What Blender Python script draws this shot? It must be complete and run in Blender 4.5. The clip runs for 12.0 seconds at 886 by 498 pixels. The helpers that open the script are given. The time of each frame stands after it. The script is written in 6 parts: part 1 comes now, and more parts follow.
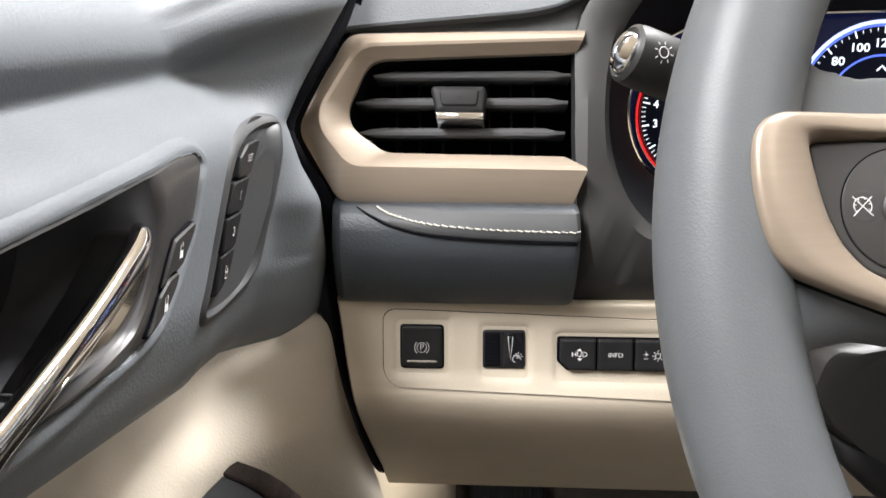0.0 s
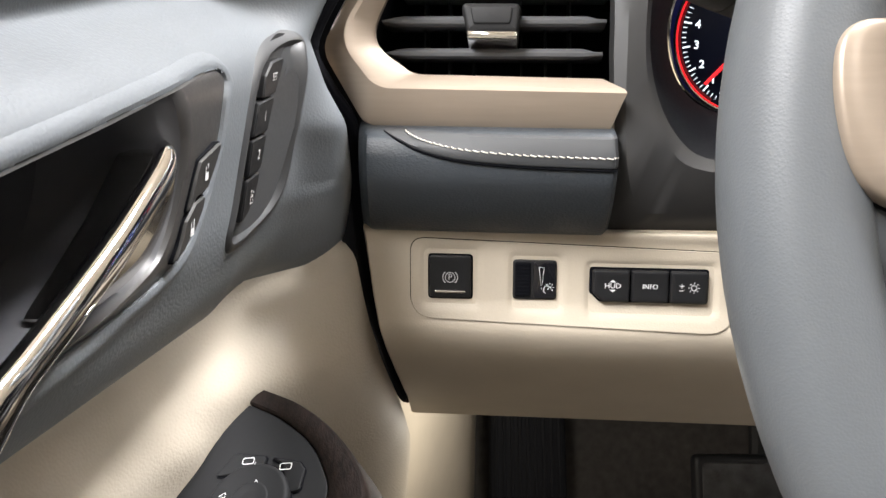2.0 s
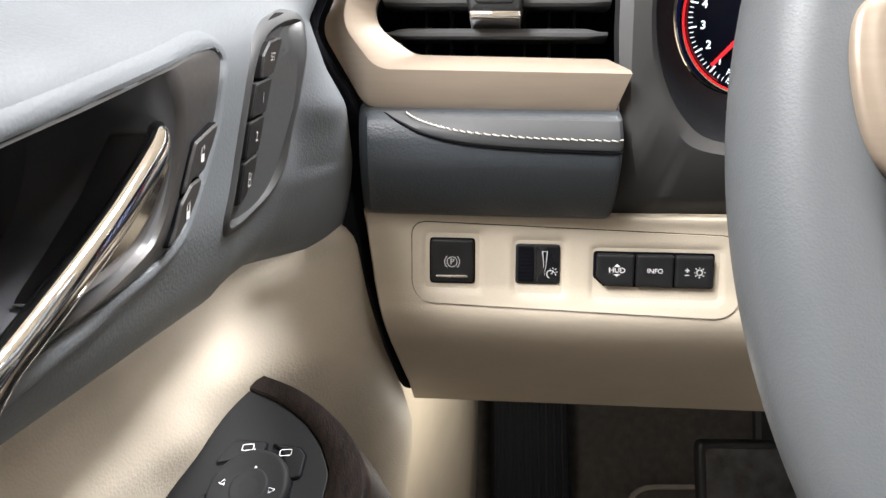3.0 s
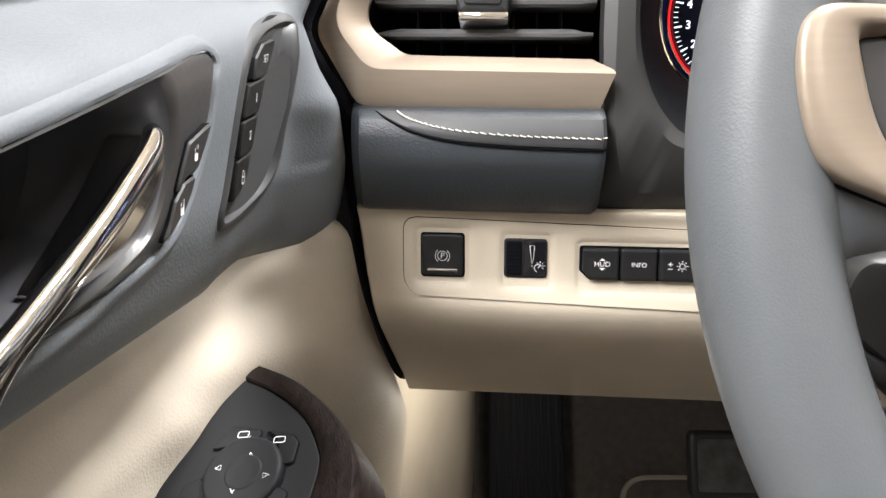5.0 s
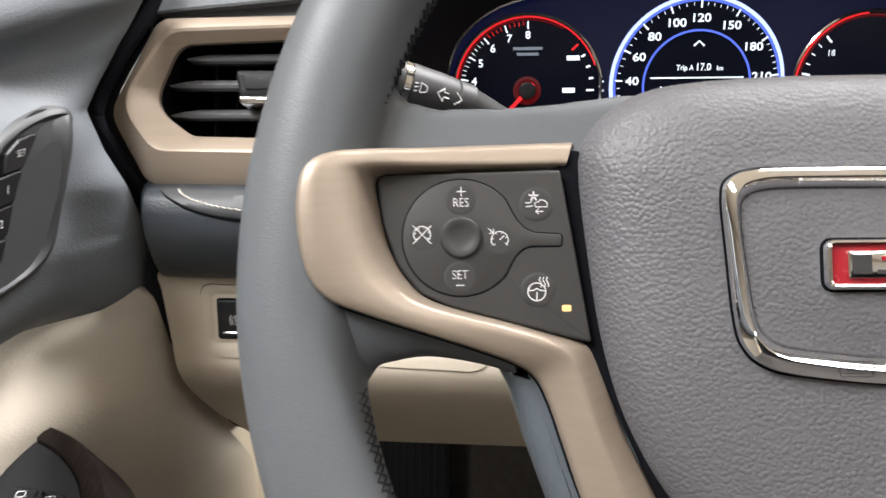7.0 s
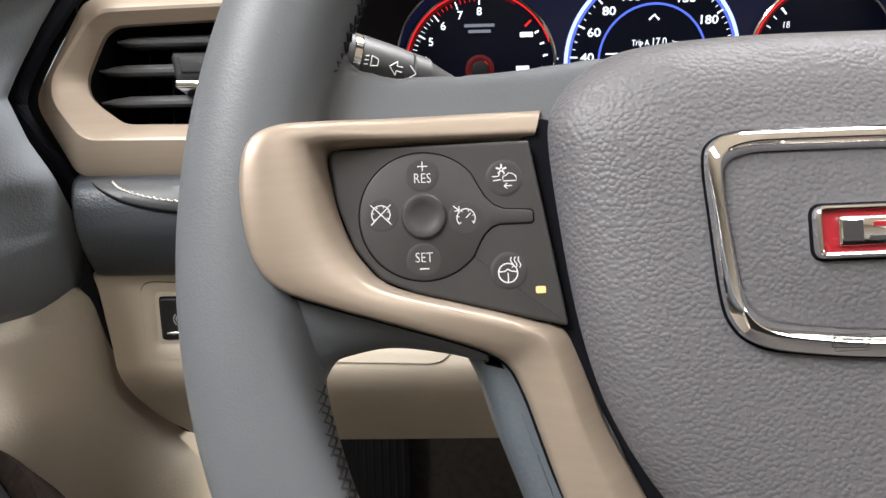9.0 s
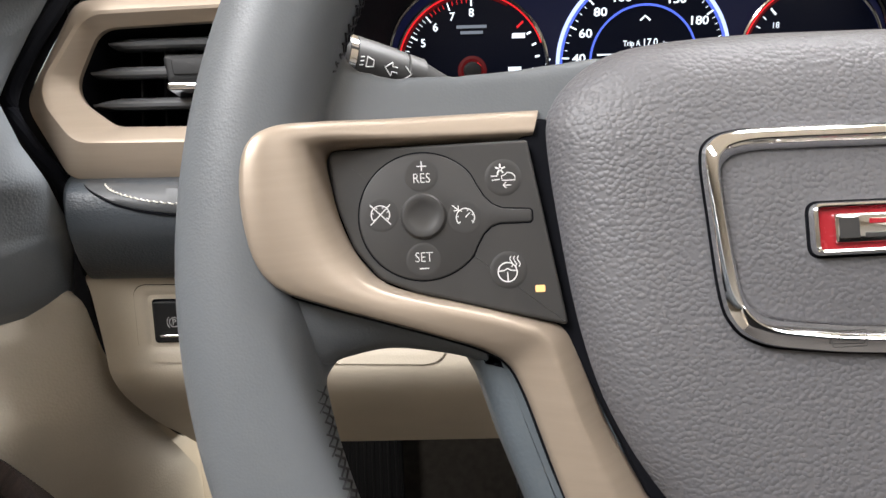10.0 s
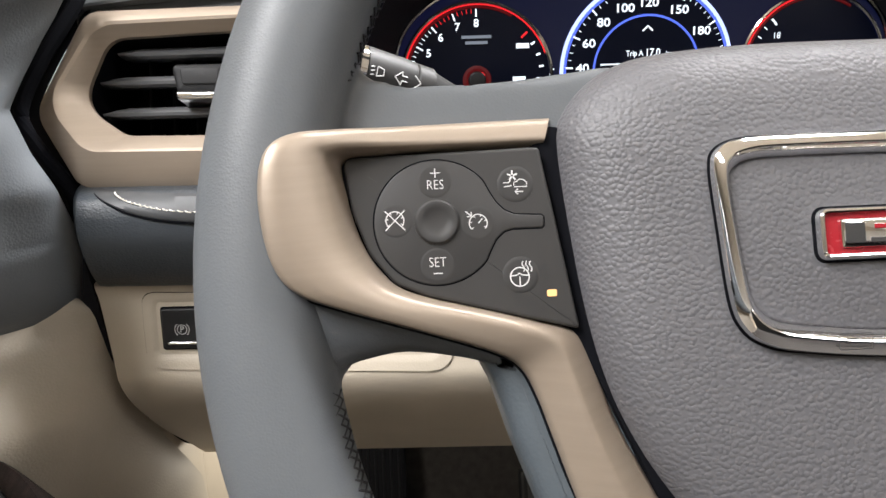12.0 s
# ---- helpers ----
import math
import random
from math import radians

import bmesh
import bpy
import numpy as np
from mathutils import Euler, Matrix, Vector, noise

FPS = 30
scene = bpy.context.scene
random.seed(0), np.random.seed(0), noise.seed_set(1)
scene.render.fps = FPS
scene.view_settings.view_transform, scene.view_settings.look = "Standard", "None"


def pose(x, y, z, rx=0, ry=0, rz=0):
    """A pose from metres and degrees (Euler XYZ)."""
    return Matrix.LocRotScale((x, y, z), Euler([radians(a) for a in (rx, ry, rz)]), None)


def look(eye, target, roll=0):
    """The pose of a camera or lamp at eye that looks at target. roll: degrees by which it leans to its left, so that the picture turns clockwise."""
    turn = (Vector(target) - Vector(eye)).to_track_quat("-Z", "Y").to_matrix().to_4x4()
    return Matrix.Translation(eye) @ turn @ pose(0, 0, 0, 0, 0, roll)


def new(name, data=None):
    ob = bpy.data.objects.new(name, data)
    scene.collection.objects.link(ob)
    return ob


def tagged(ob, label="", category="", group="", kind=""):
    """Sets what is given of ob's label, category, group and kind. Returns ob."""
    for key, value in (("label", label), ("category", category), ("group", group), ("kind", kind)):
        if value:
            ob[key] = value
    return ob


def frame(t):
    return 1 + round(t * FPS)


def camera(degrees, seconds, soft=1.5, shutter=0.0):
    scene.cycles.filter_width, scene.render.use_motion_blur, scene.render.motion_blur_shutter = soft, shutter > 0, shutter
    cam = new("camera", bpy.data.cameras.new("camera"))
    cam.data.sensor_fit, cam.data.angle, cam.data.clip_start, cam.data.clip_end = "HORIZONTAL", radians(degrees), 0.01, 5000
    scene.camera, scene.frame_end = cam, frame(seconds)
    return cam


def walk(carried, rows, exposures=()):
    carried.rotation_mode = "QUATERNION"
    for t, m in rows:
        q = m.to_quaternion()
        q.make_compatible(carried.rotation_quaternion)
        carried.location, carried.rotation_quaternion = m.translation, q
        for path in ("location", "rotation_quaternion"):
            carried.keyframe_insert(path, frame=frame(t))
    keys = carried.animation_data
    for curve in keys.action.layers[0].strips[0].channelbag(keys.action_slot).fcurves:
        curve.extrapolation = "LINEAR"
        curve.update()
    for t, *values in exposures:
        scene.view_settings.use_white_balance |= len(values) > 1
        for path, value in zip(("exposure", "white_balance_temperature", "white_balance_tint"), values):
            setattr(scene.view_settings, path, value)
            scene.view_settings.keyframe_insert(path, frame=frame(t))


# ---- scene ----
cam = camera(57.6, 12.0, shutter=0.4)
PATH = [
    (0, (-0.00701, -0.00960, 0.66557), (0.01069, 0.97332, 0.48243), -0.06),
    (0.5, (-0.00690, -0.00659, 0.66447), (0.00004, 0.96907, 0.44527), -0.03),
    (1, (-0.00750, -0.00522, 0.66432), (-0.00403, 0.96557, 0.42442), 0.05),
    (1.5, (-0.01069, 0.00110, 0.66162), (-0.00961, 0.96770, 0.40534), 0.10),
    (2, (-0.01431, 0.00283, 0.66030), (-0.01409, 0.96732, 0.39619), 0.09),
    (2.5, (-0.01489, 0.00651, 0.65909), (-0.01511, 0.96928, 0.38878), 0.08),
    (3, (-0.01389, 0.00782, 0.65837), (-0.01706, 0.96727, 0.37651), 0.01),
    (3.5, (-0.01394, 0.00687, 0.65807), (-0.01697, 0.96408, 0.36869), -0.02),
    (3.7, (-0.01253, 0.00742, 0.65907), (-0.01911, 0.96298, 0.36436), -0.03),
    (5.3, (-0.00688, -0.01238, 0.66400), (-0.01555, 0.94497, 0.37520), -0.07),
    (5.5, (-0.00587, -0.03180, 0.68774), (-0.00947, 0.92543, 0.39844), 0.02),
    (5.8, (0.01807, -0.04932, 0.73405), (0.00171, 0.90514, 0.43615), 0.02),
    (6, (0.03732, -0.06338, 0.76450), (0.01640, 0.89145, 0.46810), -0.13),
    (6.1, (0.04754, -0.06532, 0.76985), (0.02519, 0.88991, 0.47483), -0.16),
    (6.2, (0.05670, -0.06661, 0.76035), (0.03347, 0.89004, 0.47005), -0.19),
    (6.3, (0.06212, -0.06579, 0.74491), (0.03875, 0.89246, 0.45993), -0.25),
    (6.5, (0.07609, -0.06542, 0.72404), (0.05200, 0.89520, 0.44721), -0.36),
    (7, (0.10736, -0.02221, 0.69265), (0.08888, 0.94129, 0.42556), -0.70),
    (7.2, (0.10905, -0.01769, 0.68889), (0.09182, 0.94751, 0.42794), -1.57),
    (8.8, (0.10448, -0.00584, 0.68528), (0.14170, 0.95434, 0.40838), -1.56),
    (9, (0.10409, -0.00549, 0.68497), (0.14760, 0.95441, 0.40802), -1.60),
    (9.5, (0.10295, -0.00397, 0.68505), (0.15517, 0.95507, 0.40664), -1.69),
    (10, (0.10143, -0.00591, 0.68461), (0.15907, 0.95382, 0.40966), -1.73),
    (10.5, (0.10019, -0.00554, 0.68437), (0.16010, 0.95527, 0.41371), -1.77),
    (11, (0.09940, -0.00705, 0.68436), (0.15973, 0.95476, 0.41736), -1.77),
    (11.5, (0.09817, -0.00842, 0.68455), (0.15935, 0.95402, 0.42004), -1.70),
    (12, (0.09762, -0.00937, 0.68458), (0.15741, 0.95353, 0.42142), -1.75),
]
EXPOSURES = [(0.0, 0.28), (2.0, 0.38), (3.5, 0.46), (5.3, 0.42), (6.1, -0.02), (7.0, 0.03), (12.0, 0.02)]
walk(cam, [(t, look(eye, target, roll)) for t, eye, target, roll in PATH], EXPOSURES)

# ---- world and lights: a showroom hall lit by added, unseen panels under its ceiling ----
world = bpy.data.worlds.new("hall_air")
scene.world = world
world.use_nodes = True
world.node_tree.nodes["Background"].inputs["Color"].default_value = (0.94, 0.97, 1.0, 1)
world.node_tree.nodes["Background"].inputs["Strength"].default_value = 0.08


def area_lamp(name, x, y, z, sx, sy, watts, colour=(0.985, 0.98, 0.99), target=None):
    data = bpy.data.lights.new(name, "AREA")
    data.shape, data.size, data.size_y = "RECTANGLE", sx, sy
    data.energy, data.color = watts, colour
    lamp = new(name, data)
    lamp.matrix_world = look((x, y, z), target) if target else pose(x, y, z)
    return lamp


# no panel is in view; places and watts only balance the light
HALL_LAMPS = [
    ("added_panel_light", -1.8, -1.3, 3.35, 1.4, 2.4, 380),
    ("added_panel_light", -2.3, 2.9, 3.35, 1.6, 1.6, 70),
    ("added_panel_light", 2.1, -2.3, 3.35, 1.3, 0.9, 62),
    ("added_panel_light", 1.4, 1.2, 3.35, 0.9, 1.1, 330),
    ("added_panel_light", 6.2, -4.0, 3.35, 0.9, 0.9, 40),
    ("added_panel_light", -4.0, 9.0, 3.35, 2.4, 5.0, 650),
    ("added_panel_light", -14.0, 29.0, 3.35, 8.0, 9.0, 900),
]
for lamp_row in HALL_LAMPS:
    tagged(area_lamp(*lamp_row), "unseen light panel added under the hall ceiling to balance the light", "ceiling light", "hall lights")

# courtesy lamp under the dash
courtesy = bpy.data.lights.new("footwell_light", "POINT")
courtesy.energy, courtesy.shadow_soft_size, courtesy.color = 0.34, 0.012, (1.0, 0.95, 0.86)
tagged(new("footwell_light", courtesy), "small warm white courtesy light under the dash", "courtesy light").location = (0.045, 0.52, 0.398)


# ---- materials ----
def material(name, colour, rough=0.5, metal=0.0, vary=0.12, vary_scale=40.0, grain=None, grain_scale=600.0,
             grain_depth=0.25, stretch=(1, 1, 1), fine=0.0, fine_scale=3000.0, coat=0.0, rough_vary=0.08, spec=0.5,
             emit=None, emit_strength=0.0):
    m = bpy.data.materials.new(name)
    m.use_nodes = True
    nt = m.node_tree
    n, l = nt.nodes, nt.links
    b = n["Principled BSDF"]
    b.inputs["Base Color"].default_value = (*colour, 1)
    b.inputs["Roughness"].default_value = rough
    b.inputs["Metallic"].default_value = metal
    b.inputs["Coat Weight"].default_value = coat
    b.inputs["Specular IOR Level"].default_value = spec
    if emit:
        b.inputs["Emission Color"].default_value = (*emit, 1)
        b.inputs["Emission Strength"].default_value = emit_strength
        return m
    tc = n.new("ShaderNodeTexCoord")
    mp = n.new("ShaderNodeMapping")
    mp.inputs["Scale"].default_value = stretch
    l.new(tc.outputs["Object"], mp.inputs["Vector"])
    big = n.new("ShaderNodeTexNoise")
    big.inputs["Scale"].default_value = vary_scale
    big.inputs["Detail"].default_value = 5
    l.new(mp.outputs["Vector"], big.inputs["Vector"])
    small = n.new("ShaderNodeTexNoise")
    small.inputs["Scale"].default_value = vary_scale * 17
    small.inputs["Detail"].default_value = 3
    l.new(mp.outputs["Vector"], small.inputs["Vector"])
    mix = n.new("ShaderNodeMath")
    mix.operation = "MULTIPLY_ADD"
    mix.inputs[1].default_value = 0.4
    l.new(small.outputs["Fac"], mix.inputs[0])
    l.new(big.outputs["Fac"], mix.inputs[2])
    ramp = n.new("ShaderNodeMapRange")
    ramp.inputs["From Min"].default_value, ramp.inputs["From Max"].default_value = 0.4, 1.0
    ramp.inputs["To Min"].default_value, ramp.inputs["To Max"].default_value = 1 - vary, 1 + vary
    l.new(mix.outputs[0], ramp.inputs["Value"])
    tint = n.new("ShaderNodeVectorMath")
    tint.operation = "SCALE"
    tint.inputs[0].default_value = colour
    l.new(ramp.outputs["Result"], tint.inputs["Scale"])
    l.new(tint.outputs["Vector"], b.inputs["Base Color"])
    rr = n.new("ShaderNodeMapRange")
    rr.inputs["To Min"].default_value, rr.inputs["To Max"].default_value = max(0.02, rough - rough_vary), min(1, rough + rough_vary)
    l.new(small.outputs["Fac"], rr.inputs["Value"])
    l.new(rr.outputs["Result"], b.inputs["Roughness"])
    last = None
    if grain:
        if grain == "cells":
            g = n.new("ShaderNodeTexVoronoi")
            g.feature = "SMOOTH_F1"
            g.inputs["Smoothness"].default_value = 0.35
            wob = n.new("ShaderNodeTexNoise")
            wob.inputs["Scale"].default_value = grain_scale * 0.6
            l.new(mp.outputs["Vector"], wob.inputs["Vector"])
            add = n.new("ShaderNodeVectorMath")
            add.operation = "MULTIPLY_ADD"
            add.inputs[1].default_value = (0.6 / grain_scale,) * 3
            l.new(wob.outputs["Color"], add.inputs[0])
            l.new(mp.outputs["Vector"], add.inputs[2])
            l.new(add.outputs["Vector"], g.inputs["Vector"])
            g.inputs["Scale"].default_value = grain_scale
            cl = n.new("ShaderNodeMapRange")
            cl.interpolation_type = "SMOOTHSTEP"
            cl.inputs["From Min"].default_value, cl.inputs["From Max"].default_value = 0.75, 0.1
            l.new(g.outputs["Distance"], cl.inputs["Value"])
            height = cl.outputs["Result"]
        elif grain == "pebble":
            wob = n.new("ShaderNodeTexNoise")
            wob.inputs["Scale"].default_value = grain_scale * 0.7
            wob.inputs["Detail"].default_value = 2
            l.new(mp.outputs["Vector"], wob.inputs["Vector"])
            add = n.new("ShaderNodeVectorMath")
            add.operation = "MULTIPLY_ADD"
            add.inputs[1].default_value = (0.35 / grain_scale,) * 3
            l.new(wob.outputs["Color"], add.inputs[0])
            l.new(mp.outputs["Vector"], add.inputs[2])
            g = n.new("ShaderNodeTexVoronoi")
            g.feature = "F1"
            g.inputs["Scale"].default_value = grain_scale
            l.new(add.outputs["Vector"], g.inputs["Vector"])
            cl = n.new("ShaderNodeMapRange")
            cl.interpolation_type = "SMOOTHSTEP"
            cl.inputs["From Min"].default_value, cl.inputs["From Max"].default_value = 0.78, 0.18
            l.new(g.outputs["Distance"], cl.inputs["Value"])
            height = cl.outputs["Result"]
        else:
            g = n.new("ShaderNodeTexNoise")
            g.inputs["Scale"].default_value = grain_scale
            g.inputs["Detail"].default_value = 4
            l.new(mp.outputs["Vector"], g.inputs["Vector"])
            height = g.outputs["Fac"]
        bump = n.new("ShaderNodeBump")
        bump.inputs["Strength"].default_value = grain_depth
        bump.inputs["Distance"].default_value = 0.35 / grain_scale
        l.new(height, bump.inputs["Height"])
        last = bump
    if fine:
        f = n.new("ShaderNodeTexNoise")
        f.inputs["Scale"].default_value = fine_scale
        f.inputs["Detail"].default_value = 2
        l.new(mp.outputs["Vector"], f.inputs["Vector"])
        fb = n.new("ShaderNodeBump")
        fb.inputs["Strength"].default_value = fine
        fb.inputs["Distance"].default_value = 0.4 / fine_scale
        l.new(f.outputs["Fac"], fb.inputs["Height"])
        if last:
            l.new(last.outputs["Normal"], fb.inputs["Normal"])
        last = fb
    if last:
        l.new(last.outputs["Normal"], b.inputs["Normal"])
    return m


GREY_LEATHER = material("grey_leather", (0.078, 0.093, 0.106), 0.48, vary=0.06, grain="cells", grain_scale=900, grain_depth=0.16, fine=0.12)
RIM_LEATHER = material("rim_leather", (0.107, 0.1155, 0.124), 0.46, vary=0.05, grain="cells", grain_scale=1500, grain_depth=0.12, fine=0.1)
PAD_LEATHER = material("airbag_skin", (0.104, 0.102, 0.109), 0.49, vary=0.05, grain="pebble", grain_scale=790, grain_depth=0.36, stretch=(0.95, 1, 1.1), fine=0.1)
DOOR_SKIN = material("door_skin", (0.147, 0.160, 0.174), 0.54, vary=0.06, spec=0.38, grain="pebble", grain_scale=800, grain_depth=0.16, fine=0.1)
ROLL_LEATHER = material("charcoal_leather", (0.040, 0.047, 0.055), 0.43, vary=0.08, grain="pebble", grain_scale=880, grain_depth=0.24, stretch=(0.85, 1, 1.15), fine=0.1)
FLAP_LEATHER = material("smooth_charcoal_leather", (0.046, 0.048, 0.051), 0.5, vary=0.06, grain="cells", grain_scale=1500, grain_depth=0.08, fine=0.08)
DASH_SKIN = material("dash_skin", (0.085, 0.092, 0.10), 0.5, vary=0.05, grain="cells", grain_scale=800, grain_depth=0.2, fine=0.1)
BEIGE = material("beige_moulded_trim", (0.50, 0.437, 0.348), 0.5, vary=0.05, grain="cells", grain_scale=1000, grain_depth=0.1, fine=0.1)
BEIGE_DOOR = material("beige_door_vinyl", (0.46, 0.409, 0.334), 0.58, vary=0.05, spec=0.3, grain="pebble", grain_scale=700, grain_depth=0.16, fine=0.1)
BRONZE = material("satin_bronze", (0.32, 0.261, 0.206), 0.40, metal=0.35, spec=0.4, vary=0.05, grain="noise", grain_scale=900, grain_depth=0.05, stretch=(1, 1, 14), rough_vary=0.05)
DARK_PLASTIC = material("dark_plastic", (0.029, 0.028, 0.0275), 0.46, vary=0.08, fine=0.15, fine_scale=4000)
POD_PLASTIC = material("pod_plastic", (0.027, 0.0265, 0.0265), 0.5, vary=0.06, spec=0.4, fine=0.12, fine_scale=3500)
BLACK_PLASTIC = material("black_plastic", (0.012, 0.012, 0.013), 0.48, spec=0.3, vary=0.08, fine=0.08, fine_scale=4000)
SLAT_PLASTIC = material("slat_plastic", (0.075, 0.076, 0.079), 0.42, vary=0.06, fine=0.08)
BEZEL_PLASTIC = material("bezel_plastic", (0.042, 0.040, 0.039), 0.4, vary=0.06, fine=0.1, fine_scale=3500)
# black of real rubber and dark gaps, also painted in as shade
RUBBER_AND_SHADE = material("black_rubber_and_shade", (0.004, 0.0043, 0.006), 0.9, vary=0.1, spec=0.08)
SWITCH_PLASTIC = material("switch_plastic", (0.011, 0.0112, 0.012), 0.6, vary=0.06, spec=0.12, fine=0.1, fine_scale=4000)
CUP_GLOSS = material("cup_plastic", (0.062, 0.062, 0.067), 0.42, vary=0.06, spec=0.4, fine=0.06)
HOOD_BLACK = material("hood_black", (0.0055, 0.0058, 0.0075), 0.7, vary=0.08, spec=0.15)
KNOB_BLACK = material("knob_black", (0.014, 0.014, 0.0145), 0.55, vary=0.08, spec=0.25, fine=0.08, fine_scale=4000)
POD_GREY = material("pod_grey", (0.050, 0.051, 0.053), 0.45, vary=0.06, spec=0.4, fine=0.1, fine_scale=3500)
GLOSS_BLACK = material("gloss_black", (0.01, 0.01, 0.012), 0.08, vary=0.05, rough_vary=0.03)
CHROME = material("chrome", (0.86, 0.86, 0.87), 0.07, metal=1.0, vary=0.02, rough_vary=0.03)
CHROME_DULL = material("smoked_chrome", (0.62, 0.60, 0.57), 0.1, metal=1.0, vary=0.03, rough_vary=0.04)
WHITE_MARK = material("white_marking", (0.8, 0.8, 0.8), 0.5, vary=0.03)
PALE_MARK = material("pale_marking", (0.62, 0.62, 0.62), 0.5, vary=0.03)
GREY_MARK = material("grey_marking", (0.5, 0.5, 0.5), 0.5, vary=0.03)
THREAD = material("pale_thread", (0.72, 0.68, 0.6), 0.7, vary=0.1, vary_scale=300)
BLACK_THREAD = material("black_thread", (0.018, 0.018, 0.02), 0.6, vary=0.1, vary_scale=300)
WOOD = material("dark_open_pore_wood", (0.0085, 0.0052, 0.0042), 0.62, vary=1.2, vary_scale=260, stretch=(1.6, 0.22, 1.2), spec=0.12, grain="noise", grain_scale=900, grain_depth=0.6)
CARPET = material("grey_carpet", (0.062, 0.057, 0.053), 0.95, vary=0.25, vary_scale=120, grain="noise", grain_scale=1800, grain_depth=0.8, spec=0.1)
MAT_EDGE = material("mat_binding", (0.2, 0.18, 0.155), 0.8, vary=0.15)
RED_ENAMEL = material("red_enamel", (0.30, 0.012, 0.02), 0.25, vary=0.05, coat=0.5)
HALL_FLOOR = material("hall_floor_stone", (0.52, 0.43, 0.315), 0.3, vary=0.22, vary_scale=1.3)
HALL_WALL = material("hall_wall_paint", (0.72, 0.72, 0.71), 0.7, vary=0.04, vary_scale=3)
LINER = material("headliner_fabric", (0.5, 0.47, 0.42), 0.9, vary=0.06, vary_scale=50)
CAR_PAINT = material("grey_blue_paint", (0.34, 0.40, 0.44), 0.25, metal=0.3, vary=0.05, vary_scale=4, coat=0.6)
TYRE = material("tyre_rubber", (0.02, 0.02, 0.021), 0.8, vary=0.1)
SCREEN = material("cluster_glass", (0.003, 0.004, 0.010), 0.3, spec=0.15, vary=0.03, rough_vary=0.03)


def glow(name, colour, strength):
    return material(name, (0.01, 0.01, 0.01), 0.6, spec=0.1, emit=colour, emit_strength=strength)


GLOW_WHITE = glow("lit_white", (0.85, 0.92, 1.0), 1.6)
GLOW_BLUE = glow("lit_blue", (0.10, 0.17, 0.95), 1.3)
GLOW_PALE = glow("lit_pale_blue", (0.50, 0.60, 1.0), 1.7)
GLOW_NAVY = glow("lit_navy", (0.03, 0.06, 0.45), 0.7)
GLOW_FIELD = glow("lit_dark_navy", (0.006, 0.012, 0.085), 0.26)
GLOW_RED = glow("lit_red", (1.0, 0.022, 0.03), 1.1)
GLOW_DEEP = glow("lit_deep_red", (0.4, 0.008, 0.014), 0.22)
GLOW_GREEN = glow("lit_green", (0.05, 0.9, 0.15), 1.0)
GLOW_AMBER = glow("lit_amber", (1.0, 0.62, 0.25), 1.6)
GLOW_DIM = glow("lit_dim_white", (0.55, 0.62, 0.75), 0.4)

# ---- building helpers ----
BASE = {}


def thing(name, label, category, at=(0, 0, 0), group="", kind=""):
    ob = new(name)
    ob.location = at
    ob.empty_display_size = 0.02
    BASE[ob.name] = Matrix.Translation(at)
    return tagged(ob, label, category, group, kind)


def finish(name, bm, mat, sharp=35):
    bmesh.ops.remove_doubles(bm, verts=bm.verts, dist=1e-6)
    bmesh.ops.recalc_face_normals(bm, faces=bm.faces)
    data = bpy.data.meshes.new(name)
    bm.to_mesh(data)
    bm.free()
    data.materials.append(mat)
    data.shade_smooth()
    data.set_sharp_from_angle(angle=radians(sharp))
    return data


def part(name, bm, mat, parent=None, label="", sharp=35):
    ob = new(name, finish(name, bm, mat, sharp))
    if parent:
        ob.parent = parent
        ob.matrix_parent_inverse = BASE.get(parent.name, Matrix()).inverted()
    if label:
        tagged(ob, label)
    return ob


def structure(name, bm, mat, label="", category=""):
    return tagged(part(name, bm, mat), label, category, kind="structure")


def axes(o, u, v, n):
    m = Matrix.Identity(4)
    for i, a in enumerate((u, v, n, o)):
        for j in range(3):
            m[j][i] = a[j]
    return m


def grid(rows, bm=None, ring=False, caps=False):
    """A sheet through rows of points; ring closes each row, caps fill the first and last row."""
    bm = bm or bmesh.new()
    vs = [[bm.verts.new(p) for p in row] for row in rows]
    for a, b in zip(vs, vs[1:]):
        n = len(a)
        for i in range(n if ring else n - 1):
            j = (i + 1) % n
            try:
                bm.faces.new((a[i], a[j], b[j], b[i]))
            except ValueError:
                pass
    if caps:
        for row in (vs[0], vs[-1]):
            try:
                bm.faces.new(row)
            except ValueError:
                pass
    return bm


def spline(points, count, closed=False):
    """Evenly sampled smooth curve through points of any dimension."""
    pts = [np.array(p, float) for p in points]
    n = len(pts)
    spans = n if closed else n - 1
    out = []
    for k in range(count):
        s = k / count * spans if closed else k / (count - 1) * spans
        i = min(int(s), spans - 1)
        t = s - i
        p1, p2 = pts[i % n], pts[(i + 1) % n]
        p0 = pts[(i - 1) % n] if closed or i > 0 else 2 * p1 - p2
        p3 = pts[(i + 2) % n] if closed or i + 2 < n else 2 * p2 - p1
        out.append(0.5 * (2 * p1 + (p2 - p0) * t + (2 * p0 - 5 * p1 + 4 * p2 - p3) * t * t + (3 * p1 - p0 - 3 * p2 + p3) * t ** 3))
    return out


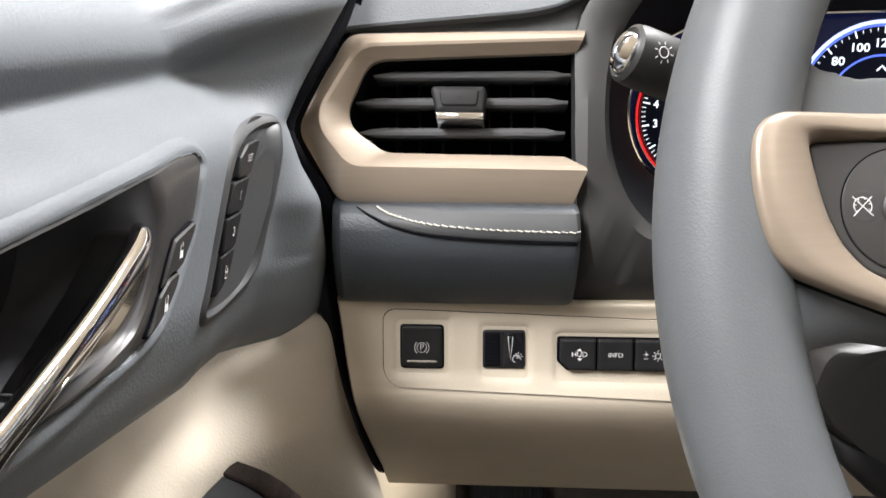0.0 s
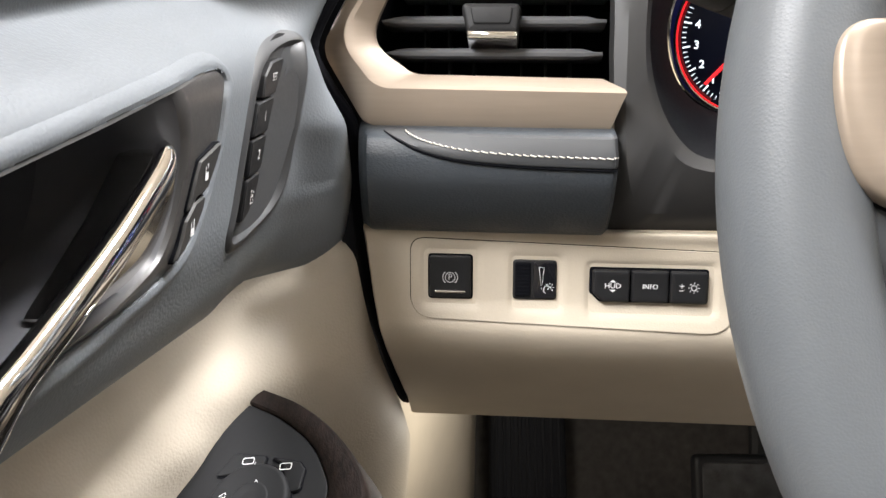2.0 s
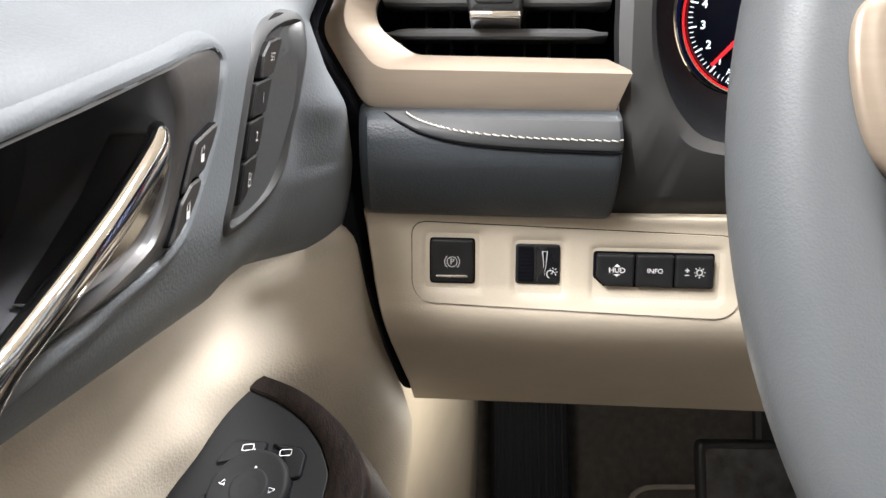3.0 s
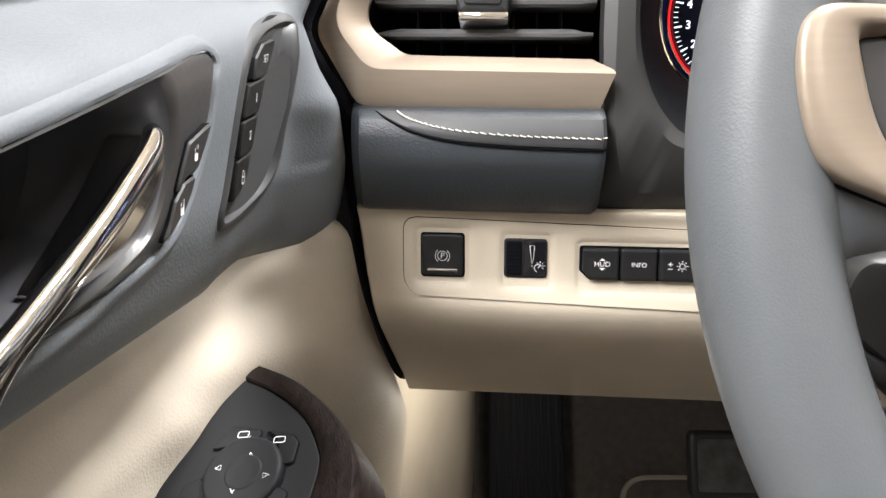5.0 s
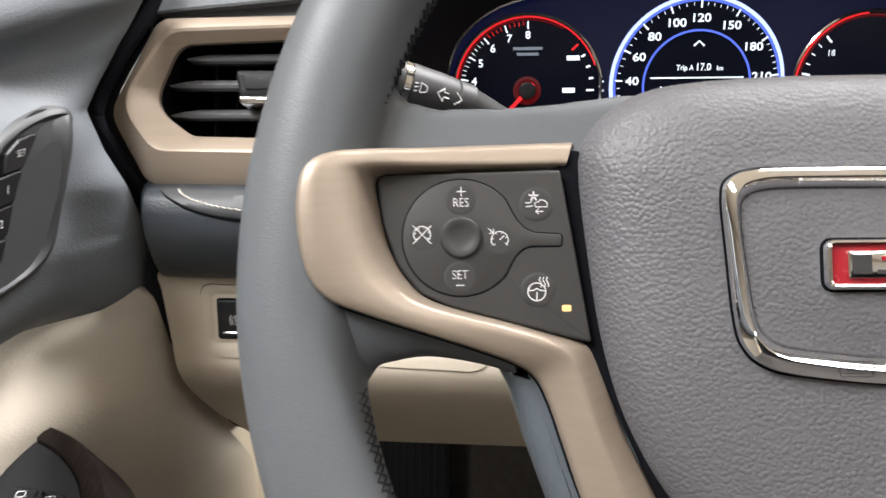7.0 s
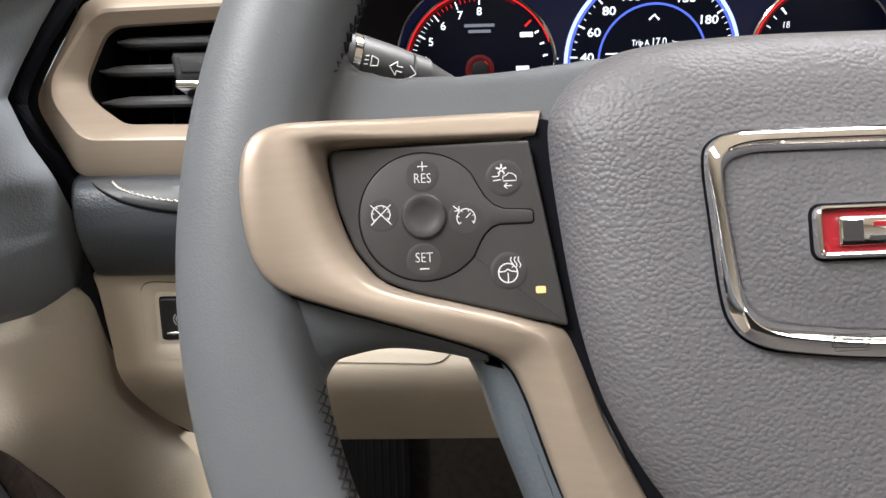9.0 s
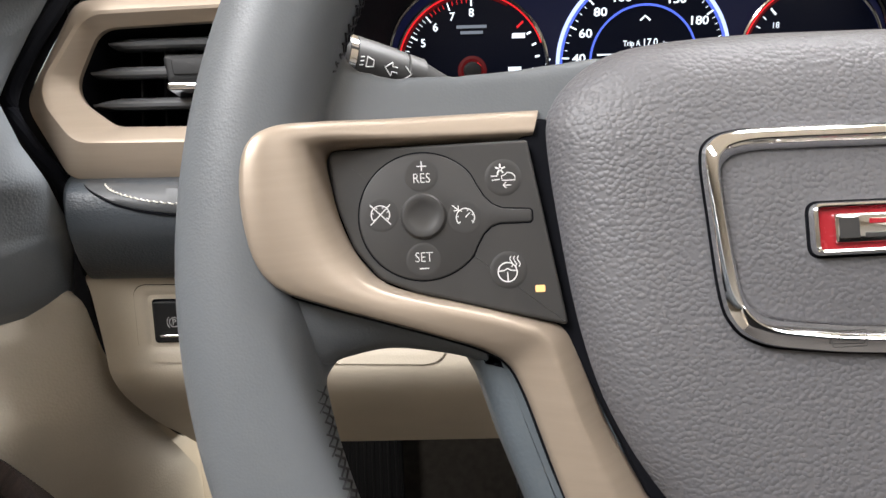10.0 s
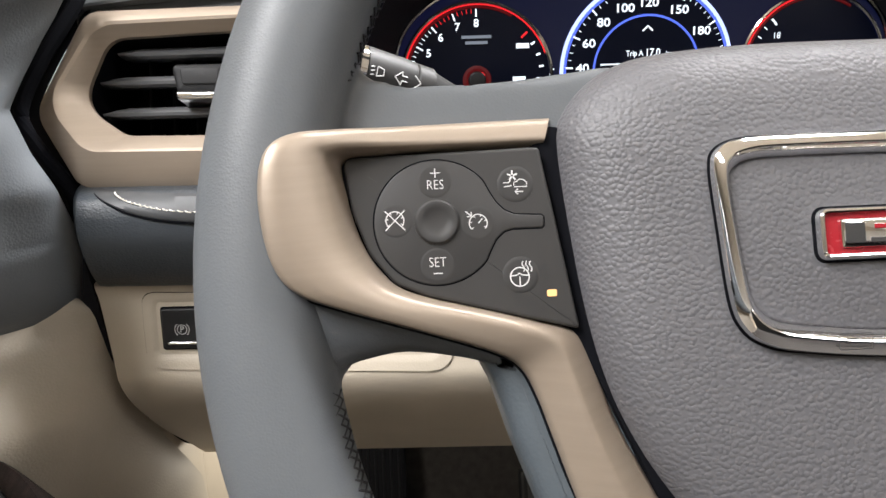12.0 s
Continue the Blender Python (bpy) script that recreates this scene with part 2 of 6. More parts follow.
def rounded(points, radius, seg=5, closed=True):
    """A polygon or polyline with its corners rounded (points may be 2D or 3D)."""
    pts = [np.array(p, float) for p in points]
    n = len(pts)
    radii = radius if isinstance(radius, (list, tuple)) else [radius] * n
    out = []
    for i, p in enumerate(pts):
        if not closed and i in (0, n - 1):
            out.append(p)
            continue
        a, b = pts[i - 1] - p, pts[(i + 1) % n] - p
        la, lb = np.linalg.norm(a), np.linalg.norm(b)
        ua, ub = a / la, b / lb
        half = math.acos(max(-1, min(1, float(ua @ ub)))) / 2
        cut = min(radii[i] / max(math.tan(half), 1e-3), la * 0.48, lb * 0.48)
        s, e = p + ua * cut, p + ub * cut
        for k in range(seg + 1):
            t = k / seg
            out.append((1 - t) ** 2 * s + 2 * t * (1 - t) * p + t * t * e)
    return out


def inset(outline, d):
    """A closed 2D outline moved inward by d."""
    pts = [np.array(p[:2], float) for p in outline]
    n = len(pts)
    area = sum(pts[i][0] * pts[(i + 1) % n][1] - pts[(i + 1) % n][0] * pts[i][1] for i in range(n))
    sign = 1 if area > 0 else -1
    out = []
    for i in range(n):
        a, b = pts[i] - pts[i - 1], pts[(i + 1) % n] - pts[i]
        na = np.array((-a[1], a[0])) / (np.linalg.norm(a) + 1e-12)
        nb = np.array((-b[1], b[0])) / (np.linalg.norm(b) + 1e-12)
        m = na + nb
        m = m / (np.linalg.norm(m) + 1e-9)
        k = d / max(0.5, float(m @ na))
        out.append(pts[i] + sign * m * k)
    return out


def on(frame_m, p, h):
    return frame_m @ Vector((p[0], p[1], h))


def plate(outline, fm, h0, h1, bevel=0.0005, seg=3, bm=None, dish=0.0):
    """A solid plate over a closed outline, with a rounded front edge; dish sinks its middle."""
    rows = [[on(fm, p, h0) for p in outline]]
    for k in range(seg + 1):
        a = k / seg * math.pi / 2
        ring = inset(outline, bevel * (1 - math.cos(a)))
        rows.append([on(fm, p, h1 - bevel * (1 - math.sin(a))) for p in ring])
    if dish:
        mid = sum(np.array(p[:2]) for p in outline) / len(outline)
        last = inset(outline, bevel)
        for f in (0.75, 0.45, 0.15):
            rows.append([on(fm, mid + (p - mid) * f, h1 - dish * (1 - f * f)) for p in last])
    return grid(rows, bm, ring=True, caps=True)


def box(w, h, cx=0.0, cy=0.0):
    return [(cx - w / 2, cy - h / 2), (cx + w / 2, cy - h / 2), (cx + w / 2, cy + h / 2), (cx - w / 2, cy + h / 2)]


def circle(r, cx=0.0, cy=0.0, n=40, a0=0.0, a1=360.0):
    full = abs(a1 - a0) >= 359.9
    return [(cx + r * math.cos(radians(a0 + (a1 - a0) * k / (n if full else n - 1))), cy + r * math.sin(radians(a0 + (a1 - a0) * k / (n if full else n - 1)))) for k in range(n)]


def sweep(points, radius, sides=10, bm=None, squash=1.0, up=(0, 0, 1)):
    """A tube along points; radius may be a list; its ends are closed."""
    pts = [Vector(p) for p in points]
    rad = radius if isinstance(radius, (list, tuple)) else [radius] * len(pts)
    rows = []
    for i, p in enumerate(pts):
        d = (pts[min(i + 1, len(pts) - 1)] - pts[max(i - 1, 0)]).normalized()
        s = d.cross(Vector(up)).normalized()
        t = s.cross(d).normalized()
        rows.append([p + rad[i] * (s * math.cos(2 * math.pi * k / sides) + t * squash * math.sin(2 * math.pi * k / sides)) for k in range(sides)])
    return grid(rows, bm, ring=True, caps=True)


def ribbon(lines, width, fm, h, bm=None):
    """Flat printed strokes along 2D polylines."""
    bm = bm or bmesh.new()
    for line in lines:
        pts = [np.array(p, float) for p in line]
        left, right = [], []
        for i, p in enumerate(pts):
            d = pts[min(i + 1, len(pts) - 1)] - pts[max(i - 1, 0)]
            d = d / (np.linalg.norm(d) + 1e-12)
            m = np.array((-d[1], d[0])) * width / 2
            left.append(on(fm, p + m, h))
            right.append(on(fm, p - m, h))
        grid([left, right], bm)
    return bm


def polygon(points, fm, h, bm=None):
    bm = bm or bmesh.new()
    bm.faces.new([bm.verts.new(on(fm, p, h)) for p in points])
    return bm


def letters(text, size, fm, x, y, h, bm=None, align="CENTER", squeeze=1.0, bold=0.0):
    """Lettering in the built-in font, lying on a frame."""
    bm = bm or bmesh.new()
    data = bpy.data.curves.new("lettering", "FONT")
    data.body, data.size, data.align_x, data.align_y = text, size, align, "CENTER"
    data.resolution_u, data.offset = 3, bold
    ob = bpy.data.objects.new("lettering", data)
    mesh = bpy.data.meshes.new_from_object(ob)
    mesh.transform(fm @ Matrix.Translation((x, y, h)) @ Matrix.Diagonal((squeeze, 1, 1, 1)))
    bm.from_mesh(mesh)
    bpy.data.objects.remove(ob)
    bpy.data.meshes.remove(mesh)
    bpy.data.curves.remove(data)
    return bm


def arc(cx, cy, r, a0, a1, n=16):
    return circle(r, cx, cy, n, a0, a1) if abs(a1 - a0) < 359.9 else circle(r, cx, cy, n) + [(cx + r, cy)]


def smooth01(a, b, v):
    t = max(0.0, min(1.0, (v - a) / (b - a)))
    return t * t * (3 - 2 * t)


def table(points, v):
    """Linear look-up of v in rows of (key, value)."""
    return float(np.interp(v, [p[0] for p in points], [p[1] for p in points]))

# ---- reference axes: the dash face, the gauges, the wheel, the door's switch plate ----
DASH = axes((0, 0.374, 0.6166), (0.995, -0.0995, 0), (0, 0.355, 0.935), (-0.0931, -0.9308, 0.3534))
GAUGE = axes((0, 0.437, 0), (1, 0, 0), (0, 0, 1), (0, -1, 0))
TILT_W = radians(19.5)
HUB = (0.240, 0.1826, 0.625)
WHEEL = axes(HUB, (1, 0, 0), (0, math.sin(TILT_W), math.cos(TILT_W)), (0, -math.cos(TILT_W), math.sin(TILT_W)))
SWITCH = axes((-0.0946, 0.3027, 0.486), (0.97176, -0.10805, 0.20978), (0, 0.88901, 0.45788), (-0.236, -0.445, 0.864))
MM = 0.001


def mm(points):
    return [tuple(c * MM for c in p) for p in points]


# ---- the hall round the car ----
def slab(name, x0, x1, y0, y1, z0, z1, mat, label, category):
    bm = bmesh.new()
    bmesh.ops.create_cube(bm, size=1)
    bmesh.ops.scale(bm, vec=(x1 - x0, y1 - y0, z1 - z0), verts=bm.verts)
    bmesh.ops.translate(bm, vec=((x0 + x1) / 2, (y0 + y1) / 2, (z0 + z1) / 2), verts=bm.verts)
    return structure(name, bm, mat, label, category)


GROUND_Z = -0.42
slab("ground", -40, 9, -8, 46, GROUND_Z - 0.2, GROUND_Z, HALL_FLOOR, "pale beige polished stone floor of the hall", "floor")
slab("wall_north", -40, 9, 46, 46.2, GROUND_Z, 3.6, HALL_WALL, "plain white hall wall", "wall")
slab("wall_south", -40, 9, -8.2, -8, GROUND_Z, 3.6, HALL_WALL, "plain white hall wall", "wall")
slab("wall_west", -40.2, -40, -8, 46, GROUND_Z, 3.6, HALL_WALL, "plain white hall wall", "wall")
slab("wall_east", 9, 9.2, -8, 46, GROUND_Z, 3.6, HALL_WALL, "plain white hall wall", "wall")
slab("ceiling", -40, 9, -8, 46, 3.6, 3.8, HALL_WALL, "plain white hall ceiling", "ceiling")

# the car's plain roof, rear and far side, with open window bands
# all unseen: roof cut short, walls blackened, to shape light in the cabin
slab("unseen_roof_slab", -0.10, 1.25, -1.3, -0.62, 1.06, 1.10, LINER, "unseen pale roof slab, cut short to shape the light", "headliner")
slab("unseen_rear_wall", -0.15, 1.25, -1.34, -1.30, -0.1, 0.75, KNOB_BLACK, "unseen wall behind the seats, blackened to cut bounced light", "wall")
slab("unseen_side_wall", 1.25, 1.29, -1.3, 0.7, -0.1, 0.74, KNOB_BLACK, "unseen wall on the passenger side, blackened to cut bounced light", "wall")
slab("cabin_floor", -0.16, 1.25, -1.3, 0.95, 0.04, 0.08, CARPET, "dark grey carpet on the cabin floor", "floor")

# ---- the door ----
DOOR_ROWS = [
    # x, height at y = 0.30, slope along y
    (-0.150, 0.697, 0.11), (-0.139, 0.7075, 0.11), (-0.124, 0.7045, 0.10), (-0.110, 0.696, 0.09),
    (-0.1045, 0.684, 0.09), (-0.1085, 0.6735, 0.09), (-0.102, 0.666, 0.07), (-0.0895, 0.656, 0.05),
    (-0.0832, 0.6455, 0.03), (-0.0833, 0.630, 0.0), (-0.0862, 0.607, -0.05), (-0.0888, 0.590, -0.08),
    (-0.0930, 0.575, -0.10), (-0.0985, 0.562, -0.10), (-0.1065, 0.5515, -0.10), (-0.1220, 0.5435, -0.10),
]
# where the first six rows end at the front, under the mirror cover
TOP_FRONT = [(-0.150, 0.708), (-0.128, 0.7185), (-0.072, 0.7270), (-0.048, 0.7385), (-0.0455, 0.716), (-0.053, 0.700), (-0.061, 0.684), (-0.068, 0.672), (-0.0733, 0.655)]
DOOR_FRONT = [(0.52, -0.062), (0.558, -0.0625), (0.59, -0.0585), (0.619, -0.0585), (0.635, -0.067), (0.655, -0.0734), (0.675, -0.066),
              (0.70, -0.053), (0.714, -0.046), (0.735, -0.041)]
DOOR_END = [(0.52, 0.402), (0.558, 0.396), (0.59, 0.392), (0.619, 0.372), (0.655, 0.372), (0.70, 0.388), (0.735, 0.42)]


def flare(y):
    return 0.06 * (y - 0.3) + 3.2 * max(0.0, y - 0.30) ** 2


CUP_RIM = mm([(30, 617.4), (100, 630.5), (180, 639.0), (217, 642.8), (223.0, 642.8), (226.3, 636.3), (228.5, 629), (226.5, 617), (219, 603.5), (205, 596.5),
              (165, 592.3), (100, 594), (42, 599)])
BEZEL_RIM = mm([(28, 618), (100, 631), (180, 639.5), (225, 644), (255, 647.5), (267, 647.6), (270.8, 644.2), (267.2, 637.6), (263.2, 627.3), (258.4, 619), (252.8, 611), (245.4, 602.7), (237.6, 596), (226, 592.2),
                (205, 589.8), (165, 588.7), (100, 590), (38, 595)])
POD_RIM = mm([(305.6, 646.4), (316.4, 651), (327.2, 654.4), (341.0, 657.2), (348.8, 658.0), (353.4, 656.8), (354.0, 653.6), (350.8, 649.3), (346.9, 638.2), (343.5, 627.2), (341, 615.9), (338.5, 604.3), (335.3, 595.5),
              (330, 589.5), (321.9, 585.3), (308.6, 582.6), (294.3, 581.8), (283.8, 582.8), (279.6, 586), (278.6, 590.6), (280.5, 596.5), (283.4, 605.5), (286.6, 616.7), (290.8, 627.9), (297.1, 639)])


def inside(p, outline):
    hit = False
    for i in range(len(outline)):
        a, b = outline[i - 1], outline[i]
        if (a[1] > p[1]) != (b[1] > p[1]) and p[0] < (b[0] - a[0]) * (p[1] - a[1]) / (b[1] - a[1]) + a[0]:
            hit = not hit
    return hit


def door_rows():
    rows = spline(DOOR_ROWS, 110)
    top_front = spline(TOP_FRONT, 59)
    ys = list(np.linspace(-0.9, 0.0, 10)) + list(np.linspace(0.012, 1.0, 150))
    sheet = []
    for n, (x, z0, slope) in enumerate(rows):
        order = n / 109 * (len(DOOR_ROWS) - 1)
        upper = smooth01(7.5, 4.6, order)
        front_x, front_z = top_front[min(n, len(top_front) - 1)]
        line = []
        for v in ys:
            y = v if v <= 0 else v
            if v > 0:
                z_end = (z0 + slope * 0.085) * (1 - upper) + max(front_z, 0.709) * upper
                y_end = table(DOOR_END, z_end)
                y = v * y_end
            rise = max(y, 0.02) - 0.3
            z = z0 + slope * rise * (1.0 if slope >= 0 else 0.35 + 0.65 * smooth01(0.60, 0.57, z0) if rise < 0 else 1.0 - 1.9 * smooth01(0.605, 0.575, z0))
            low = smooth01(0.69, 0.66, z0)
            px = x + flare(max(y, 0.1)) * (0.25 + 0.75 * low)
            end = y_end if v > 0 else 0.39
            k = smooth01(end - (0.032 + 0.098 * smooth01(0.655, 0.70, z0) + 0.022 * smooth01(0.63, 0.575, z0)), end, y)
            goal = table(DOOR_FRONT, z) + (0 if z0 > 0.575 else 0.15 * (x + 0.093))
            px = px * (1 - k) + (goal * (1 - upper) + front_x * upper) * k
            z = z + (front_z - z) * upper * k
            line.append(Vector((px, y, z)))
        # the edge turns outward at the shut line
        e = line[-1]
        for d, o in ((0.003, 0.0015), (0.0045, 0.006), (0.005, 0.03)):
            line.append(Vector((e.x - o, e.y + d, e.z)))
        sheet.append(line)
    return sheet


def door_skin(sheet):
    bm = grid(sheet)
    hole = [tuple(p) for p in inset(spline(BEZEL_RIM, 90, True), 0.0008)]
    hole2 = [tuple(p) for p in inset(spline(POD_RIM, 100, True), 0.0008)]
    gone = []
    for f in bm.faces:
        c = f.calc_center_median()
        if -0.02 > c.x > -0.11 and (inside((c.y, c.z), hole2) or inside((c.y, c.z), hole) or any(inside((v.co.y, v.co.z), hole) for v in f.verts)):
            gone.append(f)
    bmesh.ops.delete(bm, geom=gone, context="FACES")
    return bm


LAT_Y, LAT_Z = np.linspace(0.0, 0.37, 120), np.linspace(0.575, 0.665, 70)


def lattice(sheet):
    """The inner face's x over a lattice of y and z."""
    face = [row for row in sheet if 0.566 < row[80].z < 0.668 and row[80].x > -0.099]
    xs = np.array([np.interp(LAT_Y, [v.y for v in row], [v.x for v in row]) for row in face])
    zs = np.array([np.interp(LAT_Y, [v.y for v in row], [v.z for v in row]) for row in face])
    return np.array([np.interp(LAT_Z, zs[::-1, k], xs[::-1, k]) for k in range(len(LAT_Y))])


DOOR_SHEET = door_rows()
LATTICE = lattice(DOOR_SHEET)


def door_x(y, z):
    i = min(max((y - LAT_Y[0]) / (LAT_Y[1] - LAT_Y[0]), 0), len(LAT_Y) - 1.001)
    j = min(max((z - LAT_Z[0]) / (LAT_Z[1] - LAT_Z[0]), 0), len(LAT_Z) - 1.001)
    a, b, s, t = int(i), int(j), i - int(i), j - int(j)
    return float((LATTICE[a, b] * (1 - s) + LATTICE[a + 1, b] * s) * (1 - t) + (LATTICE[a, b + 1] * (1 - s) + LATTICE[a + 1, b + 1] * s) * t)


def wrap(outline, off):
    """Points (y, z) laid on the door's inner face, off metres proud of it."""
    return [Vector((door_x(p[0], p[1]) + off, p[0], p[1])) for p in outline]


door = thing("car_door", "grey leather-trimmed driver's door with a beige lower panel, closed", "car door", (-0.1, 0.1, 0.1))
part("upper_panel", door_skin(DOOR_SHEET), DOOR_SKIN, door, "grey grained soft-touch door panel")

# beige lower panel, set back under the grey roll
low = []
LOW_X = [(-0.9, -0.152), (0.10, -0.150), (0.20, -0.145), (0.25, -0.138), (0.287, -0.1285), (0.314, -0.1160), (0.333, -0.1060), (0.36, -0.0900), (0.39, -0.0740), (0.42, -0.0600), (0.50, -0.044)]
LOW_END = [(0.30, 0.50), (0.40, 0.478), (0.42, 0.462), (0.45, 0.436), (0.485, 0.410), (0.525, 0.396), (0.56, 0.392), (0.60, 0.388)]
LOW_FRONT = [(0.30, -0.044), (0.40, -0.0345), (0.42, -0.0362), (0.45, -0.0398), (0.485, -0.0470), (0.512, -0.0527), (0.538, -0.0565), (0.548, -0.0580), (0.554, -0.0605), (0.560, -0.067), (0.566, -0.082), (0.60, -0.11)]
for z in list(np.linspace(0.600, 0.44, 34)) + list(np.linspace(0.43, 0.10, 16)):
    line = []
    y_end, x_end = table(LOW_END, z), table(LOW_FRONT, z)
    for y in list(np.linspace(-0.9, 0.1, 8)) + list(np.linspace(0.12, y_end, 60)):
        k = smooth01(y_end - 0.10 + 0.068 * smooth01(0.50, 0.545, z), y_end, y)
        base = table(LOW_X, y) - 0.42 * max(0.0, z - 0.49) * smooth01(0.37, 0.30, y) - 0.010 * smooth01(0.575, 0.60, z) - 0.014 * smooth01(0.505, 0.55, z) * smooth01(0.30, 0.35, y)
        ripple = 0.0030 * math.exp(-((y - 0.285 - 0.5 * (0.53 - z)) / 0.016) ** 2) * smooth01(0.56, 0.53, z)
        line.append(Vector(((base + ripple) * (1 - k) + x_end * k, y, z)))
    e = line[-1]
    for d, o in ((0.003, 0.002), (0.0045, 0.008), (0.005, 0.03)):
        line.append(Vector((e.x - o, e.y + d, e.z)))
    low.append(line)
part("lower_panel", grid(low), BEIGE_DOOR, door, "beige grained vinyl lower door panel")

# pull cup: bezel, recess and lock switches
CUP_JOINT = [(-0.1245, 0.2314, 0.6241), (-0.1245, 0.2264, 0.6163), (-0.1245, 0.2174, 0.6056), (-0.1245, 0.2069, 0.5977), (-0.1245, 0.196, 0.5936)]
o_rim, c_rim = spline(BEZEL_RIM, 120, True), spline(CUP_RIM, 120, True)
mid = sum(c_rim) / len(c_rim)
bead = [wrap(inset(o_rim, d), h) for d, h in ((-0.0060, -0.0006), (-0.0046, 0.0004), (-0.0030, 0.0010), (-0.0014, 0.0009), (-0.0002, 0.0002), (0.0004, -0.0012), (0.0006, -0.003))]
part("bezel_bead", grid(bead, ring=True), DOOR_SKIN, door, "soft grey edge rolled round the bezel")
rows = [wrap(o_rim, -0.0016), wrap(inset(o_rim, 0.0006), -0.0008), wrap([o * 0.9 + c * 0.1 for o, c in zip(o_rim, c_rim)], -0.0004)]
rows += [wrap([o * 0.4 + c * 0.6 for o, c in zip(o_rim, c_rim)], 0.0004), wrap([o * 0.15 + c * 0.85 for o, c in zip(o_rim, c_rim)], 0.0012), wrap([o * 0.05 + c * 0.95 for o, c in zip(o_rim, c_rim)], 0.0010), wrap(c_rim, -0.0002)]
part("pull_bezel", grid(rows, ring=True), BEZEL_PLASTIC, door, "dark satin plastic bezel round the door pull")
rows = [wrap(c_rim, -0.0002)]
for f, d in ((0.985, 0.002), (0.95, 0.010), (0.90, 0.022), (0.80, 0.034), (0.5, 0.038), (0.1, 0.039), (0.004, 0.039)):
    rows.append([Vector((door_x(q[0], q[1]) - d, q[0], q[1])) for q in (mid + (p - mid) * f for p in c_rim)])
cup = part("pull_cup", grid(rows, ring=True), CUP_GLOSS, door, "black plastic recess behind the handle")

part("cup_joint", sweep(spline(CUP_JOINT, 24), 0.0006, 6), RUBBER_AND_SHADE, cup, "fine joint in the recess")

# chrome pull handle, with its polished back plate
bar = spline([(-0.0935, 0.2275, 0.6255), (-0.0885, 0.2165, 0.6275), (-0.0865, 0.205, 0.6235), (-0.0880, 0.178, 0.6125), (-0.0925, 0.150, 0.6005), (-0.0985, 0.122, 0.588)], 40)
part("pull_handle", sweep(bar, [0.0024 + 0.0009 * math.sin(math.pi * min(1, k / 12) / 2) + 0.0024 * smooth01(33, 38, k) for k in range(40)], 14, squash=1.25), CHROME, door, "polished chrome pull handle")
PLATE_RIM = [(0.2240, 0.6285), (0.2258, 0.616), (0.2205, 0.6042), (0.2130, 0.5982), (0.2045, 0.5960), (0.172, 0.5945), (0.186, 0.604), (0.200, 0.6145), (0.213, 0.6285)]
PLATE_X = door_x(0.215, 0.61)
rows = [[Vector((PLATE_X - o + 0.10 * (p[0] - 0.215) + 0.2 * (p[1] - 0.61), p[0], p[1])) for p in rounded(PLATE_RIM, 0.004)] for o in (0.012, 0.0012)]
part("handle_plate", grid(rows, ring=True, caps=True), CHROME_DULL, door, "mirror-polished plate behind the handle")

for k, quad in enumerate((mm([(258.6, 626.2), (239, 622.4), (235.3, 616.8), (230.4, 607.6), (237, 611.5), (246.8, 612.6), (253.2, 619.4)]), mm([(230, 606.2), (236.7, 610.3), (245.8, 611.2), (243.4, 606.4), (238, 601.4), (230, 597.4), (222.6, 594.6), (226.8, 600)]))):
    rim = [tuple(p) for p in rounded(quad, 0.0016)]
    part("lock_recess", grid([wrap(inset(rim, -0.0004), -0.004), wrap(inset(rim, -0.0004), 0.00145)], ring=True, caps=True), RUBBER_AND_SHADE, door)
    key = part("lock_button", grid([wrap(rim, -0.002), wrap(rim, 0.0016), wrap(inset(rim, 0.0006), 0.0023)], ring=True, caps=True), DARK_PLASTIC, door, "dark lock button with a white padlock")
    cy, cz = (0.2440, 0.6180) if k == 0 else (0.2345, 0.6030)
    lock = bmesh.new()
    for p0, p1 in (((-0.0014, -0.0022), (0.0014, 0.0002)),):
        lock.faces.new([lock.verts.new(v) for v in wrap([(cy + p0[0], cz + p0[1]), (cy + p1[0], cz + p0[1]), (cy + p1[0], cz + p1[1]), (cy + p0[0], cz + p1[1])], 0.0025)])
    for a, b in (((-0.0011, 0.0002), (-0.0011, 0.002)), ((-0.0011, 0.002), (0.0009, 0.0026)), ((0.0009, 0.0026), (0.0009, 0.0012 if k == 0 else 0.0002))):
        w2 = 0.00025
        lock.faces.new([lock.verts.new(v) for v in wrap([(cy + a[0] - w2, cz + a[1]), (cy + a[0] + w2, cz + a[1] + w2), (cy + b[0] + w2, cz + b[1] + w2), (cy + b[0] - w2, cz + b[1])], 0.0025)])
    part("padlock_mark", lock, WHITE_MARK, key)

# seat memory pod with four keys
rim = spline(POD_RIM, 100, True)
rows = [wrap(inset(rim, -0.0025), -0.0012), wrap(inset(rim, -0.0010), 0.0003), wrap(rim, 0.0009)]
for d, o in ((0.0010, 0.0014), (0.0022, 0.0013), (0.0032, 0.0002), (0.0045, -0.0016), (0.0070, -0.0020)):
    rows.append(wrap(inset(rim, d), o))
last = inset(rim, 0.0070)
pod_mid = sum(last) / len(last)
for f in (0.7, 0.4, 0.1):
    rows.append(wrap([pod_mid + (p - pod_mid) * f for p in last], -0.0020))
part("memory_pod", grid(rows, ring=True, caps=True), POD_GREY, door, "dark grey oval pod with seat memory keys")
